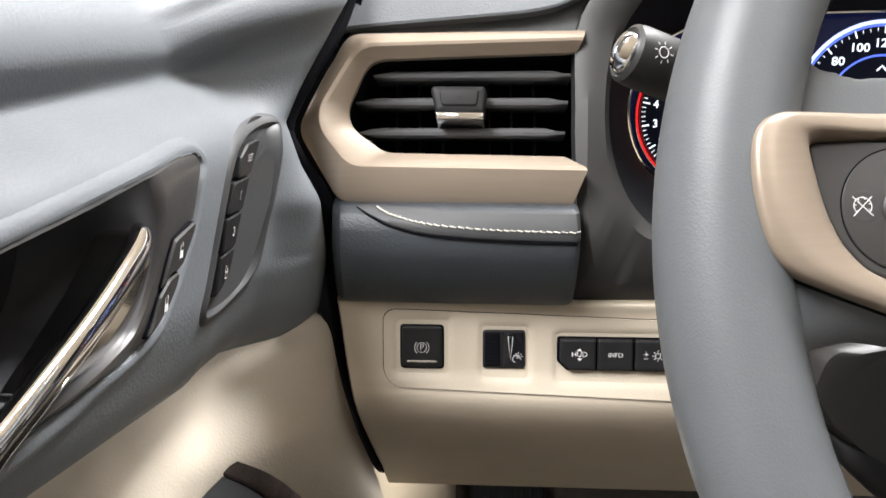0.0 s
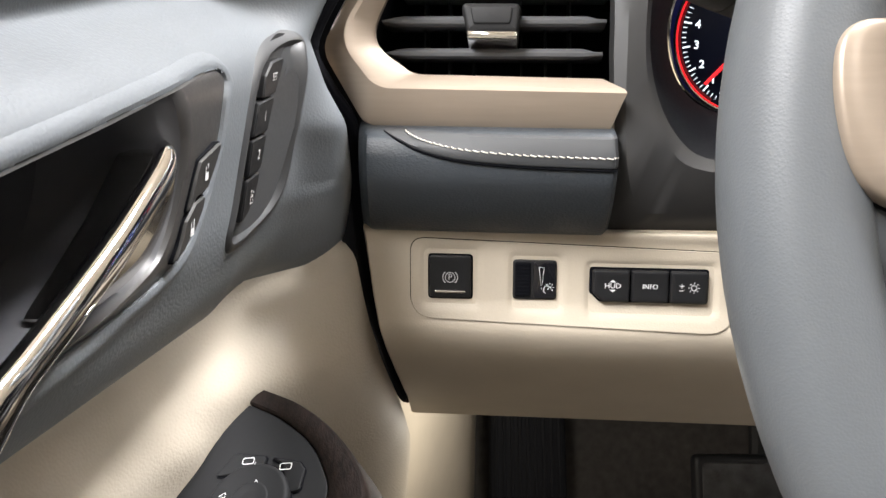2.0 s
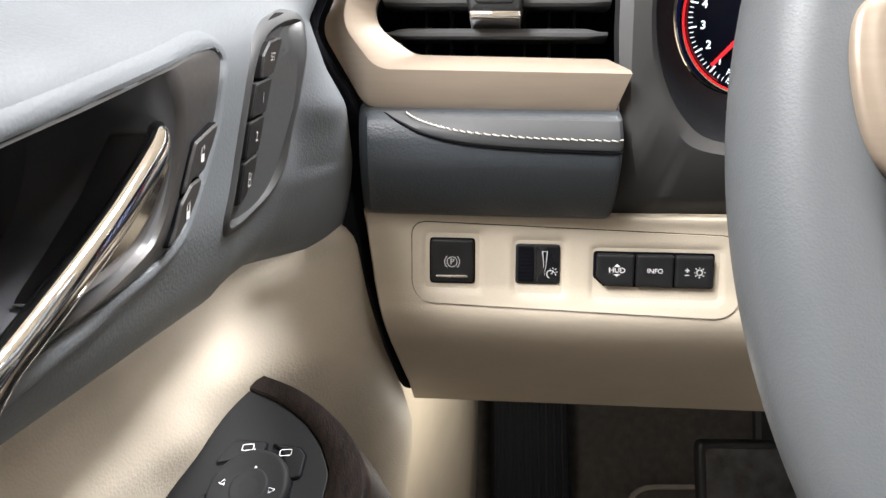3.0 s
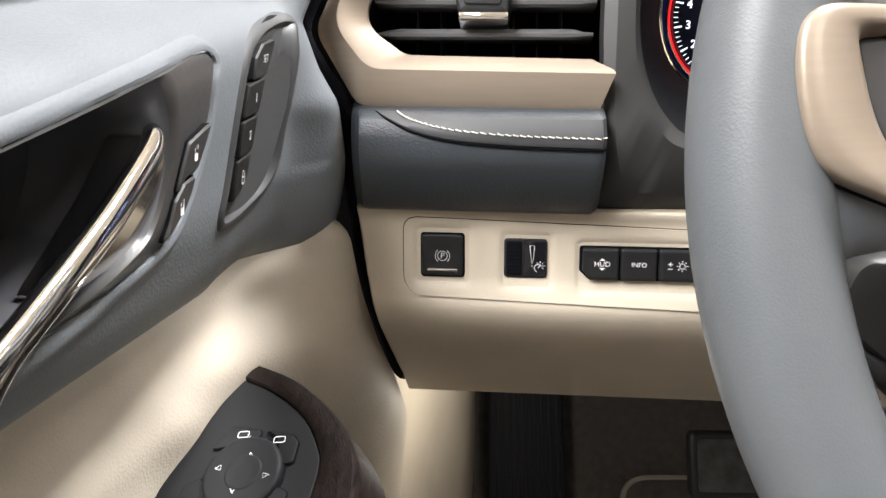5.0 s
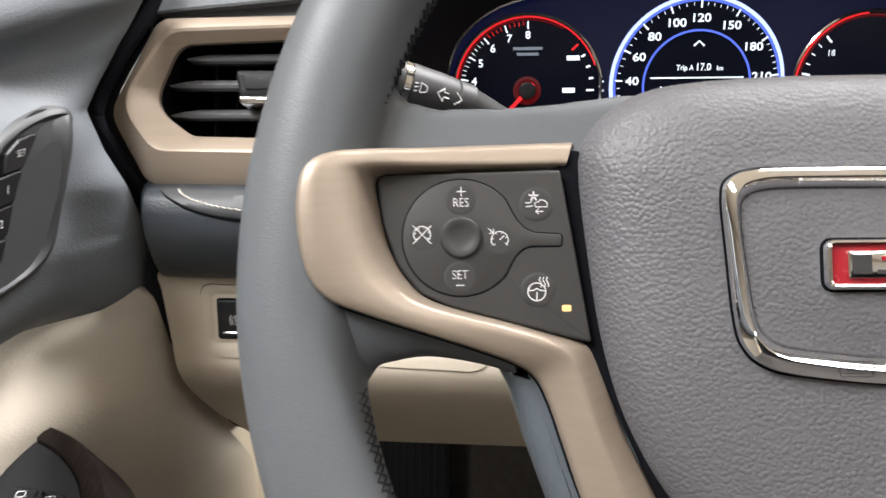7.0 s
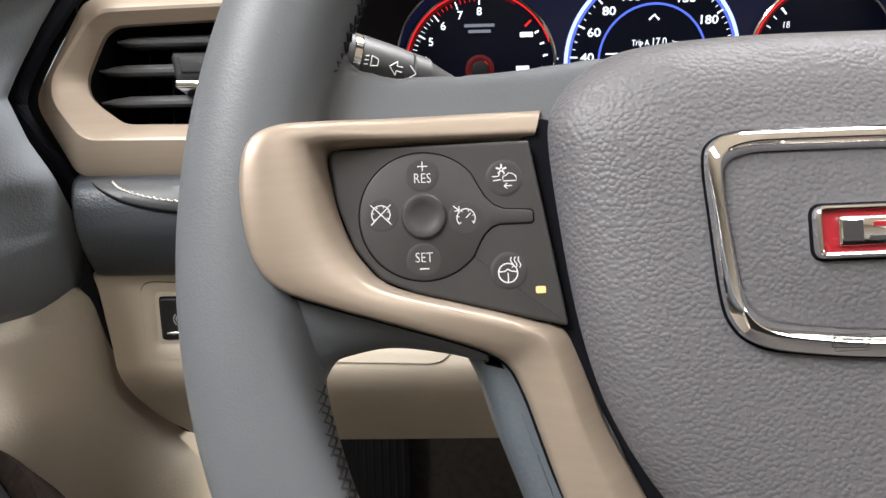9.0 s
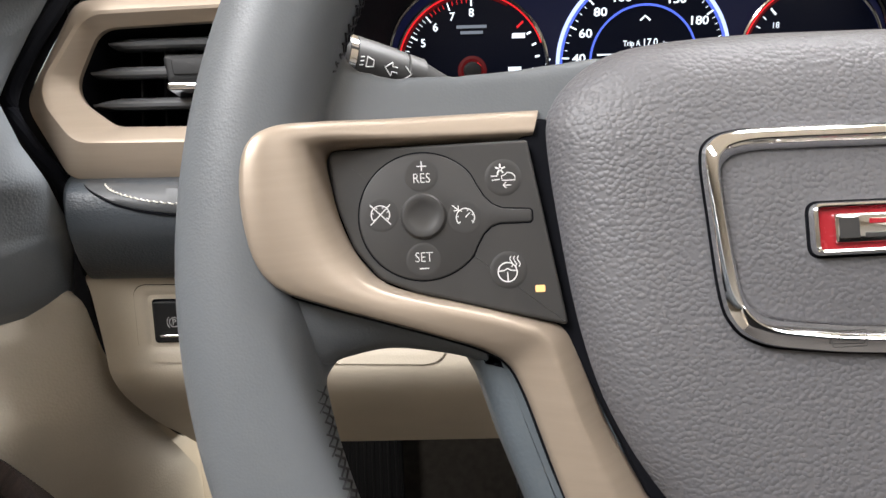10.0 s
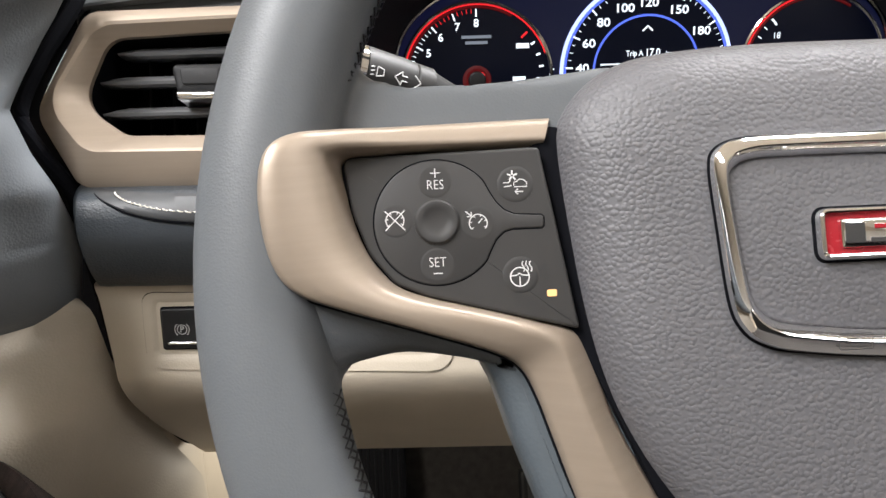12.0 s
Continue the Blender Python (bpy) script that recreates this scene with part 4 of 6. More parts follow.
# bank of three keys
fm = face_frame(0.0850, 0.5408)
bank = thing("button_bank", "row of three black push buttons in a beige panel", "button row", (0.0866, 0.375, 0.539))
part("bank_frame", plate([tuple(p) for p in rounded(mm([(-28.4, -4), (-23.5, -8.6), (28.2, -8.6), (28.2, 8.6), (-28.4, 8.6)]), 0.0018, 4)], fm, -0.006, 0.0012, 0.0006), RUBBER_AND_SHADE, bank)
for k, word in enumerate(("HUD", "INFO", "")):
    cx = (-0.0181, 0.0002, 0.0185)[k]
    shape = mm([(-8.9, -3.5), (-4.6, -7.8), (8.8, -7.8), (8.8, 7.6), (-8.9, 7.6)]) if k == 0 else mm([(-8.8, -7.8), (8.8, -7.8), (8.8, 7.6), (-8.8, 7.6)])
    o = [tuple(p) for p in rounded([(p[0] + cx, p[1]) for p in shape], 0.0014, 4)]
    key = part("push_button", plate(o, fm, 0.0, 0.0042, 0.0012, 4, dish=0.0002), BLACK_PLASTIC, bank, ("black button marked HUD", "black button marked INFO", "black button with a lamp symbol")[k])
    h = 0.00428
    if k == 0:
        mark = letters(word, 0.0036, fm, cx + 0.0006, 0, h)
        polygon([(cx - 0.0009, 0.0018), (cx + 0.0021, 0.0018), (cx + 0.0006, 0.0030)], fm, h, mark)
        polygon([(cx - 0.0009, -0.0018), (cx + 0.0006, -0.0030), (cx + 0.0021, -0.0018)], fm, h, mark)
    elif k == 1:
        mark = letters(word, 0.0032, fm, cx, 0, h)
    else:
        mark = ribbon([arc(cx + 0.0022, 0, 0.0013, 0, 360, 24), [(cx - 0.0046, 0.0008), (cx - 0.0024, 0.0008)], [(cx - 0.0035, -0.0003), (cx - 0.0035, 0.0019)], [(cx - 0.0046, -0.0015), (cx - 0.0024, -0.0015)]], 0.0003, fm, h)
        for a in range(0, 360, 45):
            c, s = math.cos(radians(a)), math.sin(radians(a))
            ribbon([[(cx + 0.0022 + 0.0019 * c, 0.0019 * s), (cx + 0.0022 + 0.0027 * c, 0.0027 * s)]], 0.0003, fm, h, mark)
    part("button_mark", mark, WHITE_MARK, key)

# ---- air vent ----
vent = thing("air_vent", "dash air vent with dark slats in a satin bronze surround", "air vent", (0.0, 0.4, 0.65))
B_OUT = mm([(71, 88.5), (-47.5, 87.5), (-72.8, 37.5), (-51, 0.5), (61, -1.5)])
B_FACE = mm([(70.5, 85.5), (-46, 84.5), (-70, 37.5), (-49.5, 3.5), (62, 1.0)])
B_SOFT = mm([(70, 84.2), (-44.5, 82.5), (-66, 38.5), (-47.2, 11.5), (66.5, 10.5)])
B_RIDGE = mm([(69.6, 82.8), (-42.5, 80.5), (-63, 39.5), (-45, 16.0), (68.5, 14.6)])
B_CHAM = mm([(69, 81.4), (-41, 78.8), (-60.5, 40.2), (-43, 17.8), (67.6, 16.6)])
B_IN = mm([(66.5, 77.4), (-36.6, 74.0), (-50.3, 41.5), (-28.5, 25.5), (58.5, 24.0)])
bez = []
for pts, h, r in ((B_OUT, -0.009, 8), (B_OUT, -0.0015, 8), (B_FACE, 0.0014, 8), (B_SOFT, 0.0052, 9), (B_RIDGE, 0.0068, 10), (B_CHAM, 0.0060, 10), (B_IN, -0.0025, 9), (B_IN, -0.0055, 9)):
    radii = [0, r * 1.5 * MM, r * 2.0 * MM, r * 1.5 * MM, 0]
    line = rounded([p[:2] for p in pts], radii, 7, closed=False)
    hh = [h] * len(line)
    if pts in (B_SOFT, B_RIDGE, B_CHAM):
        hh = [h * (0.45 + 0.55 * smooth01(0.078, 0.045, p[1])) for p in line]
    bez.append([on(DASH, p, q) for p, q in zip(line, hh)])
part("bezel_backing", polygon(mm([(-49, 80), (76, 80), (76, 109), (-49, 97)]), DASH, -0.0085), DASH_SKIN, vent, "grey filler above the vent surround")
part("vent_bezel", grid(list(map(list, zip(*bez))), caps=True), BRONZE, vent, "satin bronze vent surround", 24)
inner = [tuple(p) for p in rounded([p[:2] for p in B_IN] + mm([(70, 22), (74, 70)]), [0.003, 0.008, 0.011, 0.008, 0.003, 0.001, 0.001], 6)]
rows = [[on(DASH, p, h) for p in inset(inner, d)] for h, d in ((-0.0050, -0.0006), (-0.012, -0.0015), (-0.050, 0.0), (-0.052, 0.004))]
part("vent_duct", grid(rows, ring=True, caps=False), RUBBER_AND_SHADE, vent, "black vent duct")
part("duct_back", polygon(inset(inner, -0.002), DASH, -0.050), RUBBER_AND_SHADE, vent)
for v0, u0, u1 in ((69.0, -36, 64), (54.5, -45, 62), (38.5, -44, 60)):
    rows = []
    for u, taper in ((u0, 0.25), (u0 + 6, 0.8), (u0 + 11, 1.0), (u0 + 30, 1.0), (0, 1.0), (u1 - 25, 1.0), (u1 - 9, 1.0), (u1 - 4, 0.55), (u1, 0.5)):
        prof = [(-38, 8.4), (-30, 8.4 * taper), (-18, 5.0 * taper), (-12.6, 3.0 * taper), (-11.2, 1.9 * taper), (-10.6, 0.4), (-11.0, -1.2 * taper), (-12.4, -2.2 * taper), (-20, -0.8 * taper), (-38, 4.5)]
        rows.append([on(DASH, (u * MM, (v0 + q) * MM), h * MM) for h, q in prof])
    part("slat", grid(rows, ring=True, caps=True), SLAT_PLASTIC, vent, "dark horizontal slat")
for u in (-26, -14, -2, 22, 34, 46):
    part("vane", plate(mm([(u - 0.5, 26), (u + 0.5, 26), (u + 0.5, 74), (u - 0.5, 74)]), DASH, -0.045, -0.026, 0.0003, 1), BLACK_PLASTIC, vent)
tab = part("slider_knob", plate([tuple(p) for p in rounded(mm([(-3.4, 46), (20.2, 45.8), (21.8, 57.8), (20.6, 60), (-4.8, 60.2), (-6.0, 58)]), 0.0022, 5)], DASH, -0.024, -0.0015, 0.0022, 5, dish=-0.0012), KNOB_BLACK, vent, "black sliding vent knob")
part("knob_inset", plate([tuple(p) for p in rounded(mm([(-0.5, 49.3), (16.8, 49.2), (18.2, 57.8), (-1.8, 58)]), 0.002, 5)], DASH, -0.004, -0.0004, 0.0008, 3), KNOB_BLACK, tab)
part("chrome_lip", plate([tuple(p) for p in rounded(mm([(-3.2, 42.6), (19.8, 42.4), (20.6, 46), (-4.0, 46.2)]), 0.0012, 4)], DASH, -0.020, -0.0005, 0.0012, 4), CHROME, tab, "chrome lower lip")

# ---- instrument pod ----
POD_GAUGE = [(0.24, 0.6165), (0.15, 0.6150), (0.115, 0.626), (0.1015, 0.657), (0.111, 0.689), (0.15, 0.7085), (0.24, 0.7130)]
POD_INNER = [(0.24, 0.604), (0.135, 0.606), (0.100, 0.619), (0.0855, 0.655), (0.098, 0.700), (0.14, 0.734), (0.24, 0.752)]
POD_CREST = [(0.24, 0.594), (0.12, 0.596), (0.0875, 0.610), (0.0785, 0.655), (0.0905, 0.708), (0.133, 0.744), (0.24, 0.764)]
POD_OUTER = [(0.24, 0.5665), (0.11, 0.5665), (0.0645, 0.5665), (0.0645, 0.655), (0.0735, 0.714), (0.130, 0.7495), (0.24, 0.7715)]


def pod_y(z):
    return table([(0.56, 0.381), (0.575, 0.3715), (0.592, 0.3640), (0.6166, 0.3695), (0.66, 0.3840), (0.70, 0.398), (0.73, 0.402), (0.78, 0.398)], z)


def pod_row(points, depth, flat=None):
    half = [np.array((max(p[0], 0.0642), max(p[1], 0.5668))) for p in spline(points, 40)]
    loop = half + [np.array((0.48 - p[0], p[1])) for p in half[-2:0:-1]]
    return [Vector((p[0], flat if flat else pod_y(p[1]) - 0.05 * min(p[0], 0.2) + 0.004 + depth, p[1])) for p in loop]


cluster = thing("instrument_cluster", "lit digital instrument cluster with red and blue ringed gauges", "instrument cluster", (0.24, 0.43, 0.66))
pod = part("pod", grid([pod_row(POD_OUTER, 0.014), pod_row(POD_OUTER, 0.003), pod_row([(o[0] * 0.6 + c[0] * 0.4, o[1] * 0.6 + c[1] * 0.4) for o, c in zip(POD_OUTER, POD_CREST)], 0.0),
                      pod_row(POD_CREST, 0.0015), pod_row([(o[0] * 0.6 + c[0] * 0.4, o[1] * 0.6 + c[1] * 0.4) for o, c in zip(POD_CREST, POD_INNER)], 0.005)], ring=True), POD_PLASTIC, cluster, "dark plastic pod round the gauges")
part("hood", grid([pod_row([(o[0] * 0.6 + c[0] * 0.4, o[1] * 0.6 + c[1] * 0.4) for o, c in zip(POD_CREST, POD_INNER)], 0.005),
                   pod_row(POD_INNER, 0.013), pod_row(POD_GAUGE, 0, 0.434)], ring=True), HOOD_BLACK, cluster, "matt black inner hood")
loop = [(v.x, v.z) for v in pod_row(POD_GAUGE, 0, 0.434)]
part("screen", plate(inset(loop, -0.004), GAUGE, -0.01, 0.0, 0.0003, 1), SCREEN, cluster, "black glass display")
ring = inset(loop, 0.0012)
part("screen_rim", sweep([on(GAUGE, p, 0.002) for p in ring + ring[:1]], 0.0009, 6, up=(0, 1, 0)), CHROME_DULL, cluster, "thin chrome line round the display")
part("lit_field", plate([tuple(p) for p in inset(loop, 0.0016)], GAUGE, 0.0001, 0.0003, 0.0001, 1), GLOW_FIELD, cluster)


def band(r0, r1, cx, cz, a0, a1, h, n=72):
    full = abs(a1 - a0) >= 359.9
    k = n if full else n + 1
    ang = [radians(a0 + (a1 - a0) * i / n) for i in range(k)]
    rows = [[on(GAUGE, (cx + r * math.cos(a), cz + r * math.sin(a)), hh) for a in ang] for r, hh in ((r0, h), ((r0 + r1) / 2, h + 0.0006), (r1, h))]
    return grid(rows, ring=full)


def ray_line(cx, cz, a, r0, r1):
    c, s = math.cos(radians(a)), math.sin(radians(a))
    return [(cx + r0 * c, cz + r0 * s), (cx + r1 * c, cz + r1 * s)]


# speedometer
SX, SZ = 0.2405, 0.6592
speed = part("speedometer", plate(circle(0.0480, SX, SZ, 64), GAUGE, 0.0, 0.0006, 0.0002, 1), SCREEN, cluster, "blue-ringed speedometer")
part("outer_ring", band(0.0463, 0.0484, SX, SZ, -62, 242, 0.0010), GLOW_PALE, speed, "glowing pale blue ring")
part("outer_halo", band(0.0448, 0.0467, SX, SZ, -62, 242, 0.0008), GLOW_BLUE, speed)
part("inner_ring", band(0.0289, 0.0301, SX, SZ, 0, 360, 0.0010), GLOW_BLUE, speed, "thin blue inner ring")


def speed_angle(v):
    return 90 + (120 - v) * 1.08 if v < 120 else 90 - (v - 120) * 0.925


ticks = bmesh.new()
for v in range(0, 271, 5):
    major = v in (0, 20, 40, 60, 80, 100, 120, 150, 180, 210, 240, 270)
    ribbon([ray_line(SX, SZ, speed_angle(v), 0.0412 if major else 0.0425, 0.0452 if major else 0.0442)], 0.0009 if major else 0.0004, GAUGE, 0.0012, ticks)
    if major:
        a = radians(speed_angle(v))
        r = 0.0358 if v else 0.0345
        part("scale_number", letters(str(v), 0.0062, GAUGE, SX + r * math.cos(a), SZ + r * math.sin(a), 0.0012, squeeze=1.2, bold=0.00012), GLOW_WHITE, speed)
tagged(part("scale_marks", ticks, GLOW_WHITE, speed), kind="stuff")
part("unit_mark", letters("km/h", 0.0030, GAUGE, SX - 0.0235, SZ - 0.0165, 0.0012), GLOW_WHITE, speed)
part("speed_needle", ribbon([ray_line(SX, SZ, 221, 0.031, 0.0445)], 0.0022, GAUGE, 0.0016), GLOW_RED, speed, "short red needle at zero")
page = bmesh.new()
letters("Trip A", 0.0042, GAUGE, SX - 0.0022, SZ + 0.0094, 0.0012, page, "RIGHT", 0.85, bold=0.00007)
letters("17.0", 0.0056, GAUGE, SX - 0.0012, SZ + 0.0096, 0.0012, page, "LEFT", 0.9, bold=0.00007)
letters("km", 0.0034, GAUGE, SX + 0.0105, SZ + 0.0090, 0.0012, page, "LEFT", 0.85, bold=0.00007)
ribbon([[(SX - 0.0258, SZ + 0.0040), (SX + 0.0258, SZ + 0.0040)]], 0.0008, GAUGE, 0.0012, page)
letters("Avg Fuel Econ", 0.0043, GAUGE, SX - 0.0005, SZ - 0.0020, 0.0012, page, "RIGHT", 0.82, bold=0.00007)
letters("24.2", 0.0056, GAUGE, SX + 0.0005, SZ - 0.0018, 0.0012, page, "LEFT", 0.9, bold=0.00007)
letters("L/100km", 0.0031, GAUGE, SX + 0.0122, SZ - 0.0022, 0.0012, page, "LEFT", 0.85, bold=0.00007)
letters("Avg Speed", 0.0043, GAUGE, SX - 0.0005, SZ - 0.0090, 0.0012, page, "RIGHT", 0.82, bold=0.00007)
letters("13", 0.0056, GAUGE, SX + 0.0005, SZ - 0.0088, 0.0012, page, "LEFT", 0.9, bold=0.00007)
letters("km/h", 0.0031, GAUGE, SX + 0.0070, SZ - 0.0092, 0.0012, page, "LEFT", 0.85, bold=0.00007)
for s in (1, -1):
    ribbon([[(SX - 0.0028, SZ + s * 0.0212), (SX, SZ + s * 0.0238), (SX + 0.0028, SZ + s * 0.0212)]], 0.0010, GAUGE, 0.0012, page)
    ribbon([[(SX + s * 0.0515, SZ + 0.0028), (SX + s * 0.0538, SZ), (SX + s * 0.0515, SZ - 0.0028)]], 0.0008, GAUGE, 0.0012, page)
part("trip_page", page, GLOW_WHITE, speed, "white trip computer text")
foot = thing("gear_readout", "blue gear readout strip below the gauges", "display", (0.19, 0.437, 0.626))
part("strip", plate(box(0.020, 0.0075, 0.1945, 0.6268), GAUGE, 0.0, 0.0006, 0.0001, 1), GLOW_NAVY, foot)
for word, size, wx, wz in (("P", 0.0052, 0.187, 0.6268), ("S", 0.0052, 0.2022, 0.6268), ("17 km", 0.0056, 0.2915, 0.6250)):
    part("readout_mark", letters(word, size, GAUGE, wx, wz, 0.0012), GLOW_WHITE, foot)
part("readout_line", ribbon([[(0.272, 0.6292), (0.299, 0.6292)]], 0.0005, GAUGE, 0.001), GLOW_WHITE, foot)
part("eco_light", plate([tuple(p) for p in rounded(box(0.0072, 0.0032, 0.2665, 0.6256), 0.0008, 3)], GAUGE, 0.0, 0.0008, 0.0001, 1), GLOW_GREEN, foot, "small green indicator")

# rev counter and the right-hand gauge
for gx, side in ((0.1465, 1), (0.3335, -1)):
    gz, gr = 0.6572, 0.0400
    dial = part("rev_counter" if side > 0 else "engine_gauge", plate(circle(gr, gx, gz, 64), GAUGE, 0.0, 0.0022, 0.0004, 2), SCREEN, cluster, "red-ringed rev counter" if side > 0 else "red-ringed engine gauge")
    part("chrome_ring", band(gr, gr + 0.0018, gx, gz, 0, 360, 0.0030), CHROME_DULL, dial)
    part("red_ring", band(gr - 0.0008, gr - 0.0001, gx, gz, 20 if side > 0 else 95, 250 if side > 0 else 230, 0.0028), GLOW_RED, dial, "thin glowing red ring")
    part("red_halo", band(gr - 0.0024, gr - 0.0008, gx, gz, 60, 240, 0.0024), GLOW_DEEP, dial)
    marks, hot = bmesh.new(), bmesh.new()
    if side > 0:
        for v in range(0, 81, 2):
            a = 90 + (80 - v) * 2.0
            major = v % 10 == 0
            ribbon([ray_line(gx, gz, a, gr - (0.0068 if major else 0.0050), gr - 0.0028)], 0.0008 if major else 0.00035, GAUGE, 0.0030, hot if v >= 62 and not major else marks)
            if major and v:
                t = radians(a)
                part("dial_number", letters(str(v // 10), 0.0058, GAUGE, gx + 0.0298 * math.cos(t), gz + 0.0298 * math.sin(t), 0.0030, bold=0.0001), GLOW_WHITE, dial)
        for k in range(9):
            a = 42 - k * 10.5
            ribbon([ray_line(gx, gz, a, gr - 0.0075 if k % 4 == 0 else gr - 0.0055, gr - 0.003)], 0.0011, GAUGE, 0.0030, hot if k == 0 else marks)
        for k in range(3):
            ribbon([[(gx + 0.0215 - (0.002 if k == 1 else 0), gz + 0.0175 - k * 0.0175), (gx + 0.0285 - (0.002 if k == 1 else 0), gz + 0.0175 - k * 0.0175)]], 0.0026, GAUGE, 0.0030, marks)
        part("dial_caption", ribbon([[(gx - 0.008, gz + 0.0228), (gx + 0.008, gz + 0.0228)], [(gx - 0.006, gz + 0.0198), (gx + 0.006, gz + 0.0198)]], 0.0016, GAUGE, 0.0030), GLOW_DIM, dial)
        for word, dz in (("AUTO", 0.0285), ("STOP", 0.0330)):
            part("dial_word", letters(word, 0.0046, GAUGE, gx - 0.009, gz - dz, 0.0030), GLOW_WHITE, dial)
        hub_dot = part("needle_hub", plate(circle(0.0048, gx, gz, 28), GAUGE, 0.002, 0.0058, 0.001, 3), BLACK_PLASTIC, dial)
        part("hub_glow", band(0.0048, 0.0078, gx, gz, 0, 360, 0.0026), GLOW_DEEP, dial)
        part("needle", plate([(p[0], p[1]) for p in (np.array((gx, gz)) + np.array(q) for q in ((0.0043, 0.0028), (0.0027, 0.0044), (-0.0240, -0.0245), (-0.0230, -0.0255)))], GAUGE, 0.0030, 0.0048, 0.0002, 1), GLOW_RED, dial, "red needle near one")
    else:
        for k in range(13):
            a = 132 + k * 9
            ribbon([ray_line(gx, gz, a, gr - (0.0075 if k % 4 == 0 else 0.0055), gr - 0.003)], 0.0011 if k % 4 == 0 else 0.0006, GAUGE, 0.0030, hot if k > 7 and k % 4 else marks)
        for word, size, dx, dz in (("18", 0.0046, 0.0215, 0.0185), ("14", 0.0046, 0.0268, -0.0052), ("volts", 0.0036, 0.0195, -0.0175)):
            part("dial_number", letters(word, size, GAUGE, gx - dx, gz + dz, 0.0030), GLOW_WHITE, dial)
        ribbon([[(gx - 0.0225, gz - 0.0135), (gx - 0.0165, gz - 0.0135), (gx - 0.0165, gz - 0.0105), (gx - 0.0225, gz - 0.0105), (gx - 0.0225, gz - 0.0135)]], 0.0006, GAUGE, 0.0030, marks)
        part("needle", plate([(gx - 0.012, gz + 0.0005), (gx - 0.012, gz - 0.0013), (gx - 0.0335, gz + 0.0030), (gx - 0.0335, gz + 0.0042)], GAUGE, 0.0030, 0.0048, 0.0002, 1), GLOW_RED, dial, "red needle")
    tagged(part("dial_marks", marks, GLOW_WHITE, dial), kind="stuff")
    tagged(part("warning_marks", hot, GLOW_RED, dial), kind="stuff")

# ---- steering column cover, tilt lever and indicator stalk ----
column = thing("steering_column", "dark plastic steering column cover with a tilt lever", "steering column", (0.24, 0.3, 0.57))
rows = []
SHROUD = mm([(-30, 503), (-68, 520), (-94, 541), (-104, 556), (-99, 571), (-76, 575), (-62, 594), (-54, 616)])
for y, wide, tall in ((0.277, 0.90, 0.93), (0.279, 0.97, 0.985), (0.284, 1.0, 1.0), (0.33, 1.02, 1.0), (0.40, 1.0, 0.95), (0.46, 0.95, 0.9)):
    ring = [(p[0] * wide, 0.565 + (p[1] - 0.565) * tall) for p in SHROUD]
    ring = ring + [(-p[0], p[1]) for p in ring[::-1]]
    rows.append([Vector((0.24 + p[0], y, p[1])) for p in rounded(ring, 0.010, 5)])
part("column_shroud", grid(rows, ring=True, caps=True), DARK_PLASTIC, column, "charcoal column shroud")
lever = spline([(0.225, 0.292, 0.486), (0.200, 0.286, 0.4975), (0.180, 0.284, 0.5115), (0.164, 0.285, 0.5245), (0.150, 0.290, 0.5365)], 24)
part("tilt_lever", sweep(lever, [0.0055 + 0.0040 * math.sin(math.pi * min(1.0, (k + 1) / 24) * 0.95) - 0.004 * max(0, k - 19) / 4 for k in range(24)], 14, squash=0.8), BLACK_PLASTIC, column, "black tilt lever under the column")

stalk = thing("indicator_stalk", "dark grey indicator stalk with a chrome end button", "stalk", (0.12, 0.26, 0.67))
S0, S1 = Vector((0.0585, 0.2655, 0.6810)), Vector((0.1085, 0.2800, 0.6640))
d = (S1 - S0).normalized()
sx = d.cross(Vector((0, 0, 1))).normalized()
STALK = axes(S0, d, sx.cross(d), sx)
if STALK.to_3x3().col[2].y > 0:
    STALK = axes(S0, d, d.cross(sx), -sx)
END = axes(S0, STALK.to_3x3().col[1], STALK.to_3x3().col[2], d)


def turned(profile, fm, sides=36):
    return grid([[fm @ Vector((r * math.cos(2 * math.pi * k / sides), r * math.sin(2 * math.pi * k / sides), h)) for k in range(sides)] for h, r in profile], ring=True, caps=True)


part("stalk_barrel", turned(mm([(1, 7.4), (0.2, 8.6), (1.2, 9.8), (5, 10.4), (18, 10.4), (18.5, 10.1), (19, 10.1)]), END), POD_PLASTIC, stalk)
part("end_button", turned(mm([(-2.6, 0.6), (-2.2, 4.6), (-1.2, 6.6), (0.2, 7.3), (2, 7.3)]), END), CHROME, stalk, "chrome end button")
part("turn_ring", turned(mm([(19, 9.0), (19, 10.3), (30, 10.0), (30, 9.0)]), END), POD_PLASTIC, stalk, "knurled light switch ring")
part("silver_band", turned(mm([(30, 9.0), (30.2, 10.1), (32.6, 10.0), (32.8, 9)]), END), CHROME, stalk, "thin silver band")
part("stalk_arm", turned(mm([(32.8, 9.2), (33, 9.8), (46, 9.4), (51, 9.0), (51.4, 8.5), (52, 8.9), (58, 8.6)]), END), POD_PLASTIC, stalk)
part("stalk_root", sweep(spline([END @ Vector((0, 0, 0.055)), (0.130, 0.291, 0.6475), (0.153, 0.304, 0.626), (0.185, 0.322, 0.600)], 16), [0.0084 + 0.0003 * k for k in range(16)], 18), POD_PLASTIC, stalk)
signs = bmesh.new()


def stalk_point(along, angle, r):
    return END @ Vector((r * math.cos(radians(angle)), r * math.sin(radians(angle)), along))


